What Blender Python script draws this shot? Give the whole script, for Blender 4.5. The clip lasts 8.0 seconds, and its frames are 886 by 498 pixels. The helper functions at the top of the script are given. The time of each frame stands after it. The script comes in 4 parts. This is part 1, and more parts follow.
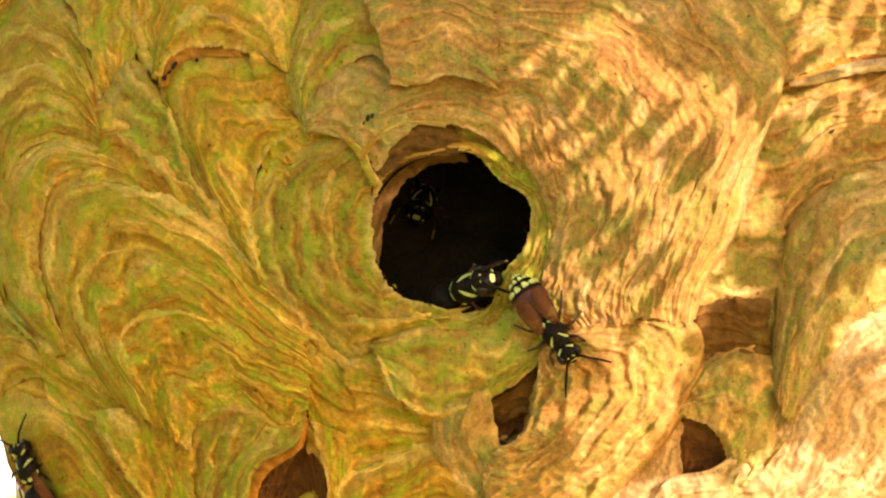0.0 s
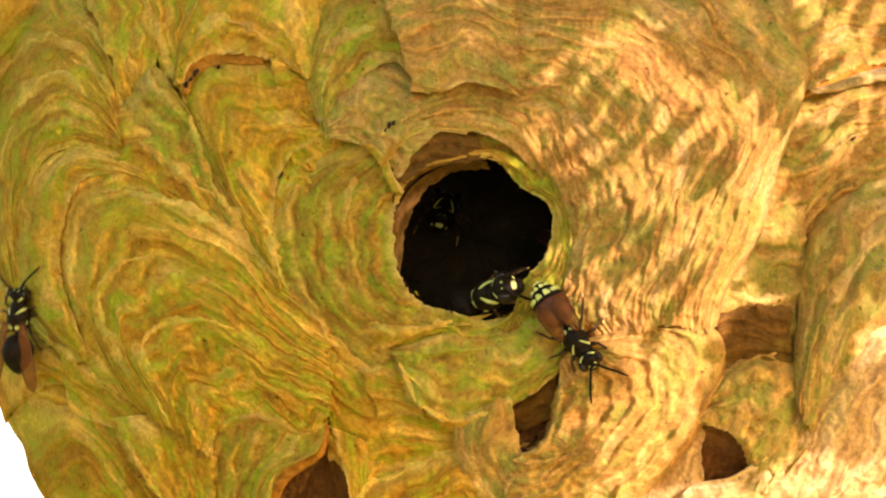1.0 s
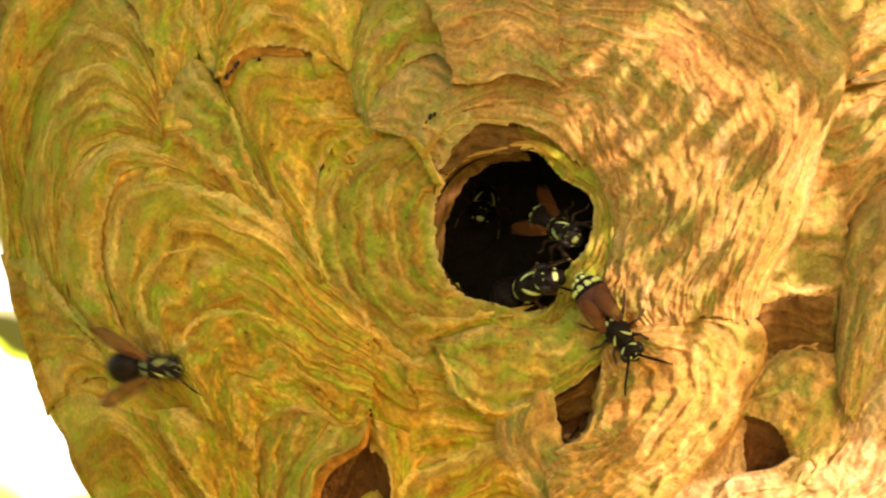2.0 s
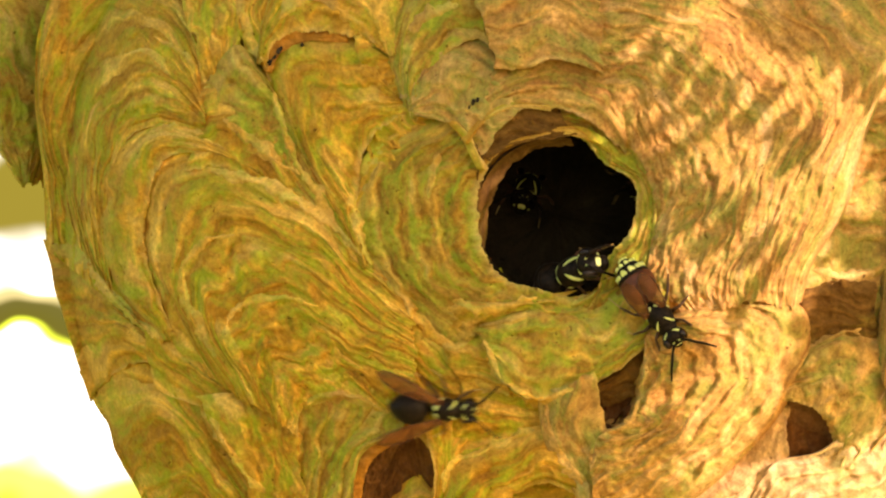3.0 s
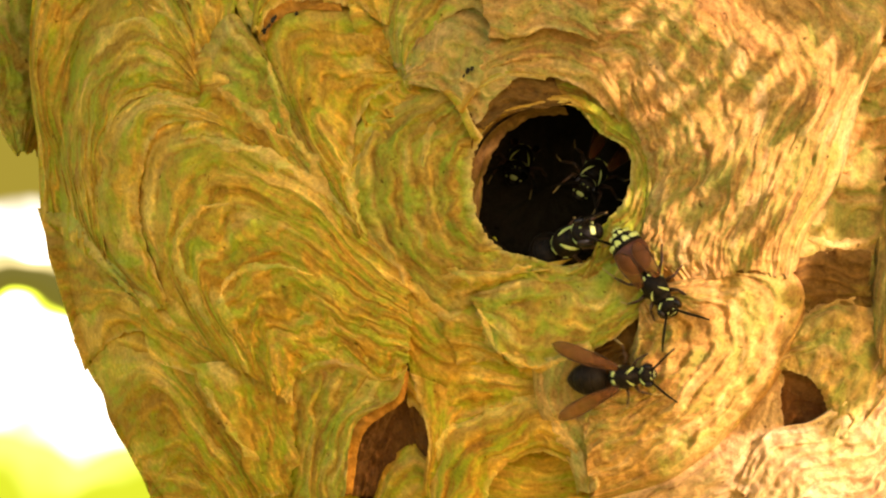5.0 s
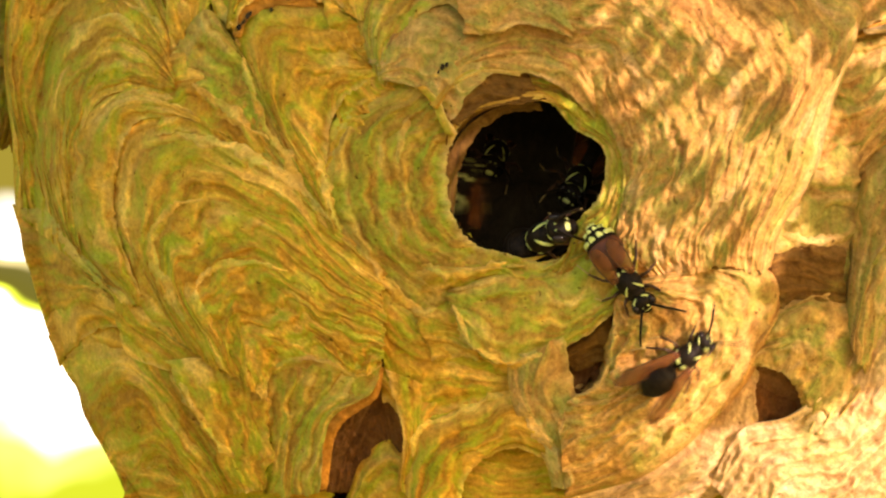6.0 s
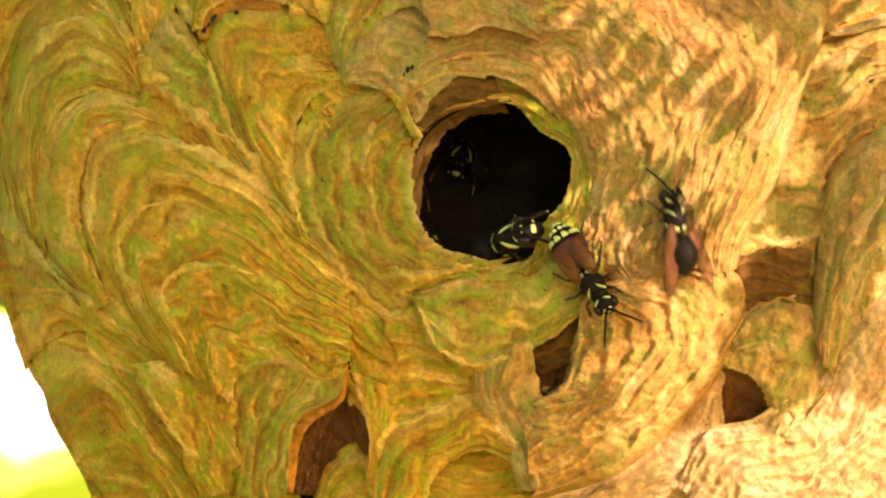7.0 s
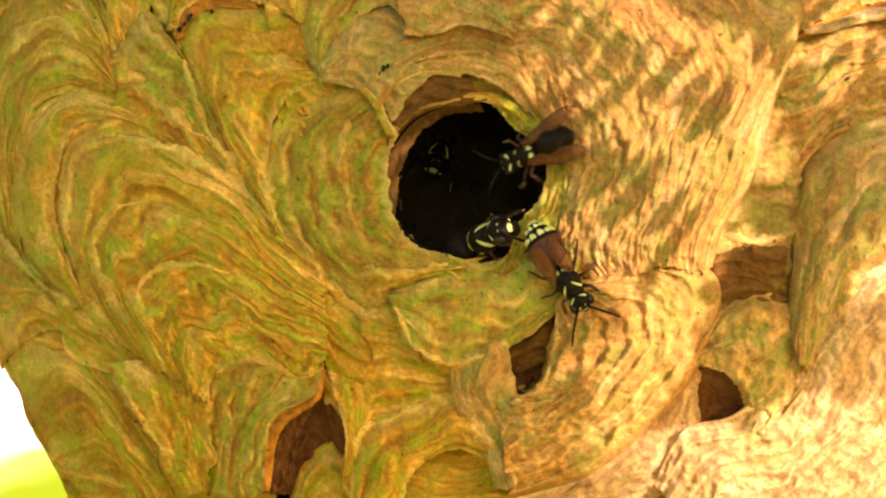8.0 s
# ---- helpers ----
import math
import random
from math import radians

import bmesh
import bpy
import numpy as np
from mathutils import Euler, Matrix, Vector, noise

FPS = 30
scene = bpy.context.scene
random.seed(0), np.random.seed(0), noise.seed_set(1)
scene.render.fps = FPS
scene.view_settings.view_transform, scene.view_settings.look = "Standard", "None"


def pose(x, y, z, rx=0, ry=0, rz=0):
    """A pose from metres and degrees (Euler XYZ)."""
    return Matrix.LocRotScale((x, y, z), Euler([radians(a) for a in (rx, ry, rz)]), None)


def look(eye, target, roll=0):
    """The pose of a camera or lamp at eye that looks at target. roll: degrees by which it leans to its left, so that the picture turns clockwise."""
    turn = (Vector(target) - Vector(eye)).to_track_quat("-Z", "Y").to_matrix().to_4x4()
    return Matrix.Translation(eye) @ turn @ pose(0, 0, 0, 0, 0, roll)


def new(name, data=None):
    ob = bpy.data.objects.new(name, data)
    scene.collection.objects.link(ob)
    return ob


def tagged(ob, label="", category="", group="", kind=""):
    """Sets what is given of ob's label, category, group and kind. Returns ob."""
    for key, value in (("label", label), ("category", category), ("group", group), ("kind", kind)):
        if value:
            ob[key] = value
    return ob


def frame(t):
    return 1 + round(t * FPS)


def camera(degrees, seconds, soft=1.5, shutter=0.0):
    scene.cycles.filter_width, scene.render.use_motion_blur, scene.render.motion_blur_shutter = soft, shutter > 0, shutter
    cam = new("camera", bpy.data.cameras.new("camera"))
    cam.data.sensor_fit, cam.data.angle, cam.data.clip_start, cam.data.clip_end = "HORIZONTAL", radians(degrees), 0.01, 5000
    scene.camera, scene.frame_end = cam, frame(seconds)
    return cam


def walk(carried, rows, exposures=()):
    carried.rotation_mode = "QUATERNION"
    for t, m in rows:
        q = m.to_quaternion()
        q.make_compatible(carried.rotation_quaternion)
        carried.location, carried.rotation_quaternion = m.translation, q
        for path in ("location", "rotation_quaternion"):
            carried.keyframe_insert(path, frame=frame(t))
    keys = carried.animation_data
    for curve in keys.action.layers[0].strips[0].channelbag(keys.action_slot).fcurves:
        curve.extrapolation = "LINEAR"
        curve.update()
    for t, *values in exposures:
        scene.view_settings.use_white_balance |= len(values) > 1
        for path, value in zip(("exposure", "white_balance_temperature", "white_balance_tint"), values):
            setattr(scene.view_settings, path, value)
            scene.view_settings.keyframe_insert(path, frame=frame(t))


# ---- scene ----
# ---------------------------------------------------------------- camera
EYE, FAR = 1.6, 2.0            # eye height, distance from the lens to the nest's front (metres)
cam = camera(4.0, 8.0, soft=2.2, shutter=0.8)
ROWS = [  # seconds, yaw, pitch, roll in degrees: a long lens held by hand, which only turns
    (0.0, 0.0, 0.0, 0.0),
    (0.5, 0.0315, 0.0256, -0.010),
    (1.0, 0.0968, 0.0322, -0.020),
    (1.5, 0.1516, 0.0201, 0.030),
    (2.0, 0.2835, -0.0058, 0.155),
    (2.2, 0.3455, -0.0198, 0.160),
    (2.75, 0.4520, -0.0570, 0.172),
    (3.3, 0.4965, -0.0870, 0.178),
    (3.5, 0.5035, -0.1003, 0.180),
    (4.0, 0.5104, -0.1508, 0.165),
    (4.5, 0.4947, -0.1900, 0.165),
    (5.25, 0.4250, -0.2200, 0.150),
    (6.0, 0.3384, -0.2305, 0.155),
    (6.5, 0.2558, -0.2226, 0.260),
    (7.0, 0.1833, -0.2197, 0.280),
    (7.5, 0.1268, -0.2222, 0.335),
    (8.0, 0.0739, -0.2257, 0.392),
]
walk(cam, [(t, pose(0, -FAR, EYE, 90 + p, r, y)) for t, y, p, r in ROWS],
     exposures=[(0.0, 1.64, 7600, 13), (8.0, 1.64, 7600, 13)])

# ---------------------------------------------------------------- light
SUN_TO = Vector((0.68, -0.70, 0.26)).normalized()      # the way to the sun
world = bpy.data.worlds.new("sky")
scene.world = world
world.use_nodes = True
wn = world.node_tree.nodes
sky = wn.new("ShaderNodeTexSky")
sky.sky_type, sky.sun_disc = "NISHITA", False
sky.sun_elevation = math.asin(SUN_TO.z)
sky.air_density, sky.dust_density, sky.ozone_density = 1.0, 1.9, 0.8
sky.sun_rotation = math.atan2(SUN_TO.x, SUN_TO.y)
world.node_tree.links.new(sky.outputs[0], wn["Background"].inputs[0])
wn["Background"].inputs[1].default_value = 0.148
sun = new("sun", bpy.data.lights.new("sun", "SUN"))
sun.data.energy, sun.data.angle, sun.data.color = 2.4, radians(0.55), (1.0, 0.83, 0.97)
sun.matrix_world = look(SUN_TO * 4 + Vector((0, 0, EYE)), (0, 0, EYE))


# ---------------------------------------------------------------- materials
def material(name, rough=0.8, metal=0.0):
    m = bpy.data.materials.new(name)
    m.use_nodes = True
    b = m.node_tree.nodes["Principled BSDF"]
    b.inputs["Roughness"].default_value, b.inputs["Metallic"].default_value = rough, metal
    return m, m.node_tree, b


def ramp(nt, fac, stops, interp="LINEAR"):
    n = nt.nodes.new("ShaderNodeValToRGB")
    n.color_ramp.interpolation = interp
    while len(n.color_ramp.elements) < len(stops):
        n.color_ramp.elements.new(0.5)
    for e, (p, c) in zip(n.color_ramp.elements, stops):
        e.position, e.color = p, (*c, 1)
    nt.links.new(fac, n.inputs[0])
    return n.outputs[0]


def noise_tex(nt, vec, scale, detail=3, rough=0.55, dist=0.0):
    n = nt.nodes.new("ShaderNodeTexNoise")
    n.inputs["Scale"].default_value, n.inputs["Detail"].default_value = scale, detail
    n.inputs["Roughness"].default_value, n.inputs["Distortion"].default_value = rough, dist
    nt.links.new(vec, n.inputs["Vector"])
    return n.outputs[0]


def stretch(nt, vec, sx, sy, sz=1.0):
    n = nt.nodes.new("ShaderNodeMapping")
    n.inputs["Scale"].default_value = (sx, sy, sz)
    nt.links.new(vec, n.inputs["Vector"])
    return n.outputs[0]


def mixed(nt, fac, a, b, blend="MIX"):
    n = nt.nodes.new("ShaderNodeMix")
    n.data_type, n.blend_type = "RGBA", blend
    for s, v in ((n.inputs[0], fac), (n.inputs[6], a), (n.inputs[7], b)):
        if isinstance(v, (int, float)):
            s.default_value = v
        elif isinstance(v, tuple):
            s.default_value = (*v, 1)
        else:
            nt.links.new(v, s)
    return n.outputs[2]


def relief(nt, b, height, strength, dist):
    n = nt.nodes.new("ShaderNodeBump")
    n.inputs["Strength"].default_value, n.inputs["Distance"].default_value = strength, dist
    nt.links.new(height, n.inputs["Height"])
    nt.links.new(n.outputs[0], b.inputs["Normal"])


def paper(name, stops, moss, mossy=(0.50, 0.62), streak=0.42, grain=0.4, rusty=0.5, rough=0.8):
    """Hornet paper: chewed wood fibre laid down in strips. UV x runs along a strip in millimetres, y counts the strips."""
    m, nt, b = material(name, 0.9)
    tc = nt.nodes.new("ShaderNodeTexCoord")
    uv, ob = tc.outputs["UV"], tc.outputs["Object"]
    sep, whole, comb = nt.nodes.new("ShaderNodeSeparateXYZ"), nt.nodes.new("ShaderNodeMath"), nt.nodes.new("ShaderNodeCombineXYZ")
    whole.operation = "FLOOR"
    nt.links.new(uv, sep.inputs[0])
    nt.links.new(sep.outputs[1], whole.inputs[0])
    nt.links.new(sep.outputs[0], comb.inputs[0])
    nt.links.new(whole.outputs[0], comb.inputs[1])
    # strips: one colour for each load of pulp, softened by broader drifts
    each = ramp(nt, noise_tex(nt, stretch(nt, comb.outputs[0], 0.05, 5.37), 1.0, 2, 0.6), [(0.5 + (p - 0.5) * 0.75, c) for p, c in stops])
    drift = ramp(nt, noise_tex(nt, stretch(nt, uv, 0.06, 0.8), 1.0, 3, 0.6, 0.2), stops)
    col = mixed(nt, 0.44, drift, each)
    thin = noise_tex(nt, stretch(nt, uv, 0.36, 1.9), 1.0, 3, 0.6, 0.3)
    col = mixed(nt, streak * 0.75, col, ramp(nt, thin, [(0.34, (0.66, 0.58, 0.48)), (0.5, (0.98, 0.98, 0.97)), (0.64, (1.38, 1.36, 1.25))]), "MULTIPLY")
    # a paler crest on each strip; shade under its lap is put into colour
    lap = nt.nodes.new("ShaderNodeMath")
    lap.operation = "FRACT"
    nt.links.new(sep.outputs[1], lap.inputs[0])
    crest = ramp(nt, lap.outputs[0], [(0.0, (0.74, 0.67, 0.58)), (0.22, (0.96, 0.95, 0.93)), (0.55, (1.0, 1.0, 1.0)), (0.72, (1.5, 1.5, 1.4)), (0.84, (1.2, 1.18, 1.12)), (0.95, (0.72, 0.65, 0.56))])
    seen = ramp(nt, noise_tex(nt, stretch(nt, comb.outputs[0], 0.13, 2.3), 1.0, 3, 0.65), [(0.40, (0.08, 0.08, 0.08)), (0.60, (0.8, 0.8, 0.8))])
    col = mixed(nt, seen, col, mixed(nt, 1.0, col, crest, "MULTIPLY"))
    # short brush strokes of fibre along the strip
    stroke = noise_tex(nt, stretch(nt, uv, 1.1, 3.6), 1.0, 4, 0.7, 0.6)
    col = mixed(nt, 0.42, col, ramp(nt, stroke, [(0.32, (0.66, 0.60, 0.52)), (0.5, (1.0, 1.0, 1.0)), (0.68, (1.34, 1.33, 1.26))]), "MULTIPLY")
    # green growth, in patches drawn out along the strips
    patch = ramp(nt, noise_tex(nt, stretch(nt, ob, 80, 80, 80), 1.0, 4, 0.65, 0.6), [(mossy[0], (0, 0, 0)), (mossy[1], (1, 1, 1))])
    drawn = ramp(nt, noise_tex(nt, stretch(nt, uv, 0.16, 1.1), 1.0, 4, 0.7, 0.4), [(0.43, (0, 0, 0)), (0.62, (1, 1, 1))])
    col = mixed(nt, mixed(nt, 1.0, patch, drawn, "MULTIPLY"), col, mixed(nt, 0.70, col, moss))
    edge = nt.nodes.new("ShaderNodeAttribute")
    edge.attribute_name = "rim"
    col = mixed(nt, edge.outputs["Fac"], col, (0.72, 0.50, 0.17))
    # mottling, grit and rusty stains
    mottle = noise_tex(nt, stretch(nt, ob, 330, 330, 330), 1.0, 5, 0.72, 0.3)
    col = mixed(nt, 0.40, col, ramp(nt, mottle, [(0.34, (0.66, 0.60, 0.53)), (0.5, (1.0, 1.0, 1.0)), (0.68, (1.30, 1.28, 1.2))]), "MULTIPLY")
    flecks = noise_tex(nt, stretch(nt, ob, 1500, 1500, 1500), 1.0, 3, 0.7, 0.2)
    col = mixed(nt, grain, col, ramp(nt, flecks, [(0.32, (0.52, 0.42, 0.33)), (0.5, (1.0, 1.0, 1.0)), (0.68, (1.38, 1.36, 1.3))]), "MULTIPLY")
    rust = ramp(nt, noise_tex(nt, stretch(nt, ob, 55, 55, 70), 1.0, 5, 0.7, 0.6), [(0.60, (0, 0, 0)), (0.76, (rusty, rusty, rusty))])
    col = mixed(nt, rust, col, mixed(nt, 0.6, col, (0.40, 0.15, 0.045)))
    speck = ramp(nt, noise_tex(nt, stretch(nt, ob, 800, 800, 800), 1.0, 2, 0.5), [(0.70, (1, 1, 1)), (0.75, (0.30, 0.22, 0.15))])
    col = mixed(nt, 0.8, col, speck, "MULTIPLY")
    nt.links.new(col, b.inputs["Base Color"])
    relief(nt, b, mixed(nt, 0.5, mixed(nt, 0.35, stroke, thin), mottle), rough, 0.0010)
    b.inputs["Specular IOR Level"].default_value = 0.08
    return m


TONES = [(0.30, (0.24, 0.108, 0.020)), (0.41, (0.365, 0.185, 0.028)), (0.50, (0.44, 0.248, 0.038)), (0.59, (0.55, 0.338, 0.064)), (0.69, (0.75, 0.52, 0.15))]
MOSSY = (0.275, 0.365, 0.022)
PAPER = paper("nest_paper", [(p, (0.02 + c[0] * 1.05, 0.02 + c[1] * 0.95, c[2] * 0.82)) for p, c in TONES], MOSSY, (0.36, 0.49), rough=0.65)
DRY = paper("dry_nest_paper", [(p, (0.185 + c[0] * 0.70, 0.090 + c[1] * 0.69, 0.030 + c[2] * 1.0)) for p, c in TONES], (0.24, 0.28, 0.045), (0.39, 0.53), 0.42, 0.5, 0.5, 0.9)
MOSSY_DRY = paper("mossy_dry_paper", [(p, (0.13 + c[0] * 0.76, 0.085 + c[1] * 0.76, 0.025 + c[2] * 1.3)) for p, c in TONES], (0.22, 0.27, 0.045), (0.30, 0.44), 0.45, 0.45)
GREEN = paper("algae_grown_paper", [(p, (c[0] * 0.88, c[1] * 0.92, c[2] * 0.95)) for p, c in TONES], (0.27, 0.37, 0.030), (0.29, 0.42))
BLEACHED = paper("sun_bleached_paper", [(p, (0.26 + c[0] * 0.66, 0.165 + c[1] * 0.70, 0.085 + c[2] * 1.4)) for p, c in TONES], (0.34, 0.31, 0.08), (0.50, 0.62), 0.42, 0.45, 0.35, 0.8)
ORANGE = paper("fresh_orange_paper", [(0.3, (0.33, 0.135, 0.022)), (0.6, (0.49, 0.225, 0.035)), (0.75, (0.60, 0.34, 0.07))], (0.4, 0.2, 0.02), (0.6, 0.8))
# brown inner papers, darkened further for the shade inside shallow recesses
BROWN = paper("shaded_brown_paper", [(0.3, (0.09, 0.035, 0.013)), (0.55, (0.165, 0.070, 0.021)), (0.75, (0.24, 0.12, 0.04))], (0.16, 0.12, 0.02), (0.6, 0.8))
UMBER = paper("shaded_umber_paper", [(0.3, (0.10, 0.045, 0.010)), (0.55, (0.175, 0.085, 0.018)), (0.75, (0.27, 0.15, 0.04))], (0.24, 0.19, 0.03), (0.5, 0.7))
# near black: the missing light in chamber and tears is put into colour
DARK = paper("unlit_hole_paper", [(0.3, (0.022, 0.016, 0.010)), (0.7, (0.05, 0.037, 0.022))], (0.02, 0.02, 0.005), (0.6, 0.8))

# ---------------------------------------------------------------- nest
MM = 0.001
ORIGIN = Vector((0, 0, EYE))


def vnoise(x, y, seed):
    """Smooth value noise on arrays, -1 to 1."""
    xi, yi = np.floor(x).astype(np.int64), np.floor(y).astype(np.int64)
    fx, fy = x - xi, y - yi
    fx, fy = fx * fx * (3 - 2 * fx), fy * fy * (3 - 2 * fy)

    def h(a, b):
        n = (a * 374761393 + b * 668265263 + seed * 1442695041) & 0x7FFFFFFF
        n = ((n ^ (n >> 13)) * 1274126177) & 0x7FFFFFFF
        return ((n ^ (n >> 16)) & 0xFFFF) / 32767.5 - 1
    a, b, c, d = h(xi, yi), h(xi + 1, yi), h(xi, yi + 1), h(xi + 1, yi + 1)
    return (a * (1 - fx) + b * fx) * (1 - fy) + (c * (1 - fx) + d * fx) * fy


def fbm(x, y, seed, octaves=3):
    return sum(vnoise(x * 2 ** k, y * 2 ** k, seed + 17 * k) * 0.5 ** k for k in range(octaves)) / 1.6


# the nest's egg-shaped body: centre and half-axes in millimetres, seen from the front
CX, CZ, RX, RZ, RY = 19.2, 3.0, 98.6, 92.0, 72.0


def body(x, z):
    """How far the egg lies behind its foremost point, in millimetres (negative)."""
    r2 = ((x - CX) / RX) ** 2 + ((z - CZ) / RZ) ** 2
    return -RY * (1 - np.sqrt(np.clip(1 - r2, 0.02, 1)))


nest = tagged(new("hornet_nest"), "large grey-tan paper hornet nest of scalloped overlapping layers", "hornet nest")
nest.location = ORIGIN


def part(name, me, mat, parent, label=""):
    ob = new(name, me)
    if mat:
        me.materials.append(mat)
    ob.parent = parent
    if label:
        tagged(ob, label)
    return ob


def grid_mesh(name, co, uv, rim=None):
    """A smooth mesh over a grid of points co[n, m, 3] with uv[n, m, 2]."""
    n, m = co.shape[:2]
    idx = np.arange(n * m).reshape(n, m)
    q = np.stack([idx[:-1, :-1], idx[:-1, 1:], idx[1:, 1:], idx[1:, :-1]], -1).reshape(-1, 4)
    me = bpy.data.meshes.new(name)
    me.vertices.add(n * m)
    me.vertices.foreach_set("co", co.reshape(-1).astype(np.float32))
    me.loops.add(q.size)
    me.loops.foreach_set("vertex_index", q.reshape(-1).astype(np.int32))
    me.polygons.add(len(q))
    me.polygons.foreach_set("loop_start", np.arange(0, q.size, 4, dtype=np.int32))
    lay = me.uv_layers.new(name="UVMap")
    lay.data.foreach_set("uv", uv.reshape(-1, 2)[q.reshape(-1)].reshape(-1).astype(np.float32))
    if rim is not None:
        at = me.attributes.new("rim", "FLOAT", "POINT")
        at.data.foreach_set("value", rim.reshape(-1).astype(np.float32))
    me.update(calc_edges=True)
    me.polygons.foreach_set("use_smooth", np.ones(len(q), dtype=bool))
    return me


COUNT = [0]


def spline(points, n, closed=False):
    """n places at even steps along a smooth curve through the points."""
    p = np.array(points, float)
    q = np.concatenate([p[-1:], p, p[:2]]) if closed else np.concatenate([2 * p[:1] - p[1:2], p, 2 * p[-1:] - p[-2:-1]])
    t = np.linspace(0, 1, 24, endpoint=False)[:, None]
    run = [0.5 * (2 * b + (c - a) * t + (2 * a - 5 * b + 4 * c - d) * t ** 2 + (3 * b - a - 3 * c + d) * t ** 3) for a, b, c, d in zip(q, q[1:], q[2:], q[3:])]
    run = np.concatenate(run + [q[-2:-1]])
    far = np.concatenate([[0], np.cumsum(np.hypot(*np.diff(run, axis=0).T))])
    at = np.linspace(0, far[-1], n)
    return np.stack([np.interp(at, far, run[:, k]) for k in (0, 1)], -1), far[-1]


def sheet(outer, inner, h, mat, name="scallop", band=2.7, amp=0.8, foot=0.0, tuck=0.5, jag=0.25, wob=1.1, along=False, closed=False,
          skirt=(9, 3), step=0.27, label="", follow=1.0, under=2.0, slope=0.75, pale=0.6, crumple=0.8, fray=1.0):
    """One sheet of paper laid down in bands: outer, inner: the curves (x, z in millimetres) of its first and last band;
    h: its height over the body at the first, middle and last band; along: the bands run from the first curve to the last instead."""
    COUNT[0] += 1
    seed = COUNT[0] * 101
    (a, la), (b, lb) = spline(outer, 200, closed), spline(inner, 200, closed)
    size_v, size_u = (la + lb) / 2, float(np.mean(np.hypot(*(a - b).T)))
    widest = max(size_u, float(np.max(np.hypot(*(a - b).T))) * 0.8)
    nv, nu = int(np.clip(max(la, lb) / step, 24, 560)), int(np.clip(widest / step, 12, 420))
    (a, _), (b, _) = spline(outer, nv, closed), spline(inner, nv, closed)
    back = under / size_u
    nu = int(nu * (1 + back))
    u, v = np.meshgrid(np.linspace(-back, 1, nu), np.linspace(0, 1, nv), indexing="ij")
    s, w = u * size_u, v * size_v
    # closed sheets: noise runs round a circle, so that the ends meet
    wn = np.abs(v - 0.5) * 2 * size_v * 0.5 if closed else w
    k = u + (wob / max(size_u, 3)) * fbm(wn / 7, s / 6, seed + 3) * np.sin(np.pi * np.clip(u, 0, 1)) ** 0.5
    k = k + jag / max(size_u, 3) * (fbm(wn / 0.9, s * 0, seed + 5) + 0.7 * fbm(wn / 3.5, s * 0, seed + 6)) * np.clip((u - 0.8) / 0.2, 0, 1)
    xz = a[None] * (1 - k[..., None]) + b[None] * k[..., None]
    free = np.clip(u * 4, 0, 1) * np.clip((1 - u) * 4, 0, 1)
    xz = xz + (0.25 + 0.6 * free[..., None]) * np.stack([fbm(xz[..., 0] / 9, xz[..., 1] / 9, seed + 1), fbm(xz[..., 0] / 9, xz[..., 1] / 9, seed + 2)], -1)
    if not closed:
        way = np.gradient(xz, axis=1)
        way = way / (np.linalg.norm(way, axis=-1, keepdims=True) + 1e-6)
        ends = np.exp(-w / 3.0) + np.exp(-(size_v - w) / 3.0)
        xz = xz + way * (fray * ends * (1.3 * fbm(s / 4, s * 0, seed + 21) + 0.35 * fbm(s / 1.1, s * 0, seed + 22)))[..., None]
    x, z = xz[..., 0], xz[..., 1]
    ue = np.clip(u, 0, 1)
    hh = h[0] * (1 - ue) * (1 - 2 * ue) + h[1] * 4 * ue * (1 - ue) + h[2] * ue * (2 * ue - 1)
    if not closed:
        hh = hh - foot * (1 - np.sin(np.pi * v)) ** 2
    hh = hh - tuck * np.clip(1 - s / 2.5, 0, 1) ** 2 - slope * np.clip(-s, 0, None)
    mid = (a.mean(0) + b.mean(0)) / 2
    base = follow * body(x, z) + (1 - follow) * body(mid[0], mid[1])
    n_b = (wn if along else s) / band + min(1.0, 2.7 / band) * 1.1 * fbm(wn / 11, s / 8, seed + 7) + 0.30 * fbm(wn / 5.0, s / 3.0, seed + 8) + 0.08 * fbm(wn / 1.2, s / 1.2, seed + 18)
    fr = n_b - np.floor(n_b)
    strength = 0.5 + 0.6 * vnoise(np.floor(n_b) * 3.7 + 0.5, wn / 9, seed + 9)
    saw = np.where(fr < 0.78, fr / 0.78, (1 - fr) / 0.22)
    saw = saw ** 1.6
    cross, run = (s, wn) if along else (wn, s)
    narrow = np.clip(np.hypot(*(a - b).T) / size_u, 0.25, 1)[None]
    detail = amp * narrow * strength * saw + 0.5 * amp * narrow * fbm(cross / 3.5, n_b * 1.7, seed + 10) + 0.75 * fbm(x / 6, z / 6, seed + 11) + 0.2 * fbm(x / 1.6, z / 1.6, seed + 12)
    detail = detail + crumple * (0.45 * (1 - 2 * np.abs(fbm(cross / 5.0, run / 1.2, seed + 15))) + 0.55 * (1 - 2 * np.abs(fbm(x / 2.8, z / 2.8, seed + 16))))
    y = -(base + hh + detail)
    co = np.stack([x, y, z], -1)
    uv = np.stack([(s if along else wn) + COUNT[0] * 37.0, n_b + COUNT[0] * 13.0], -1)
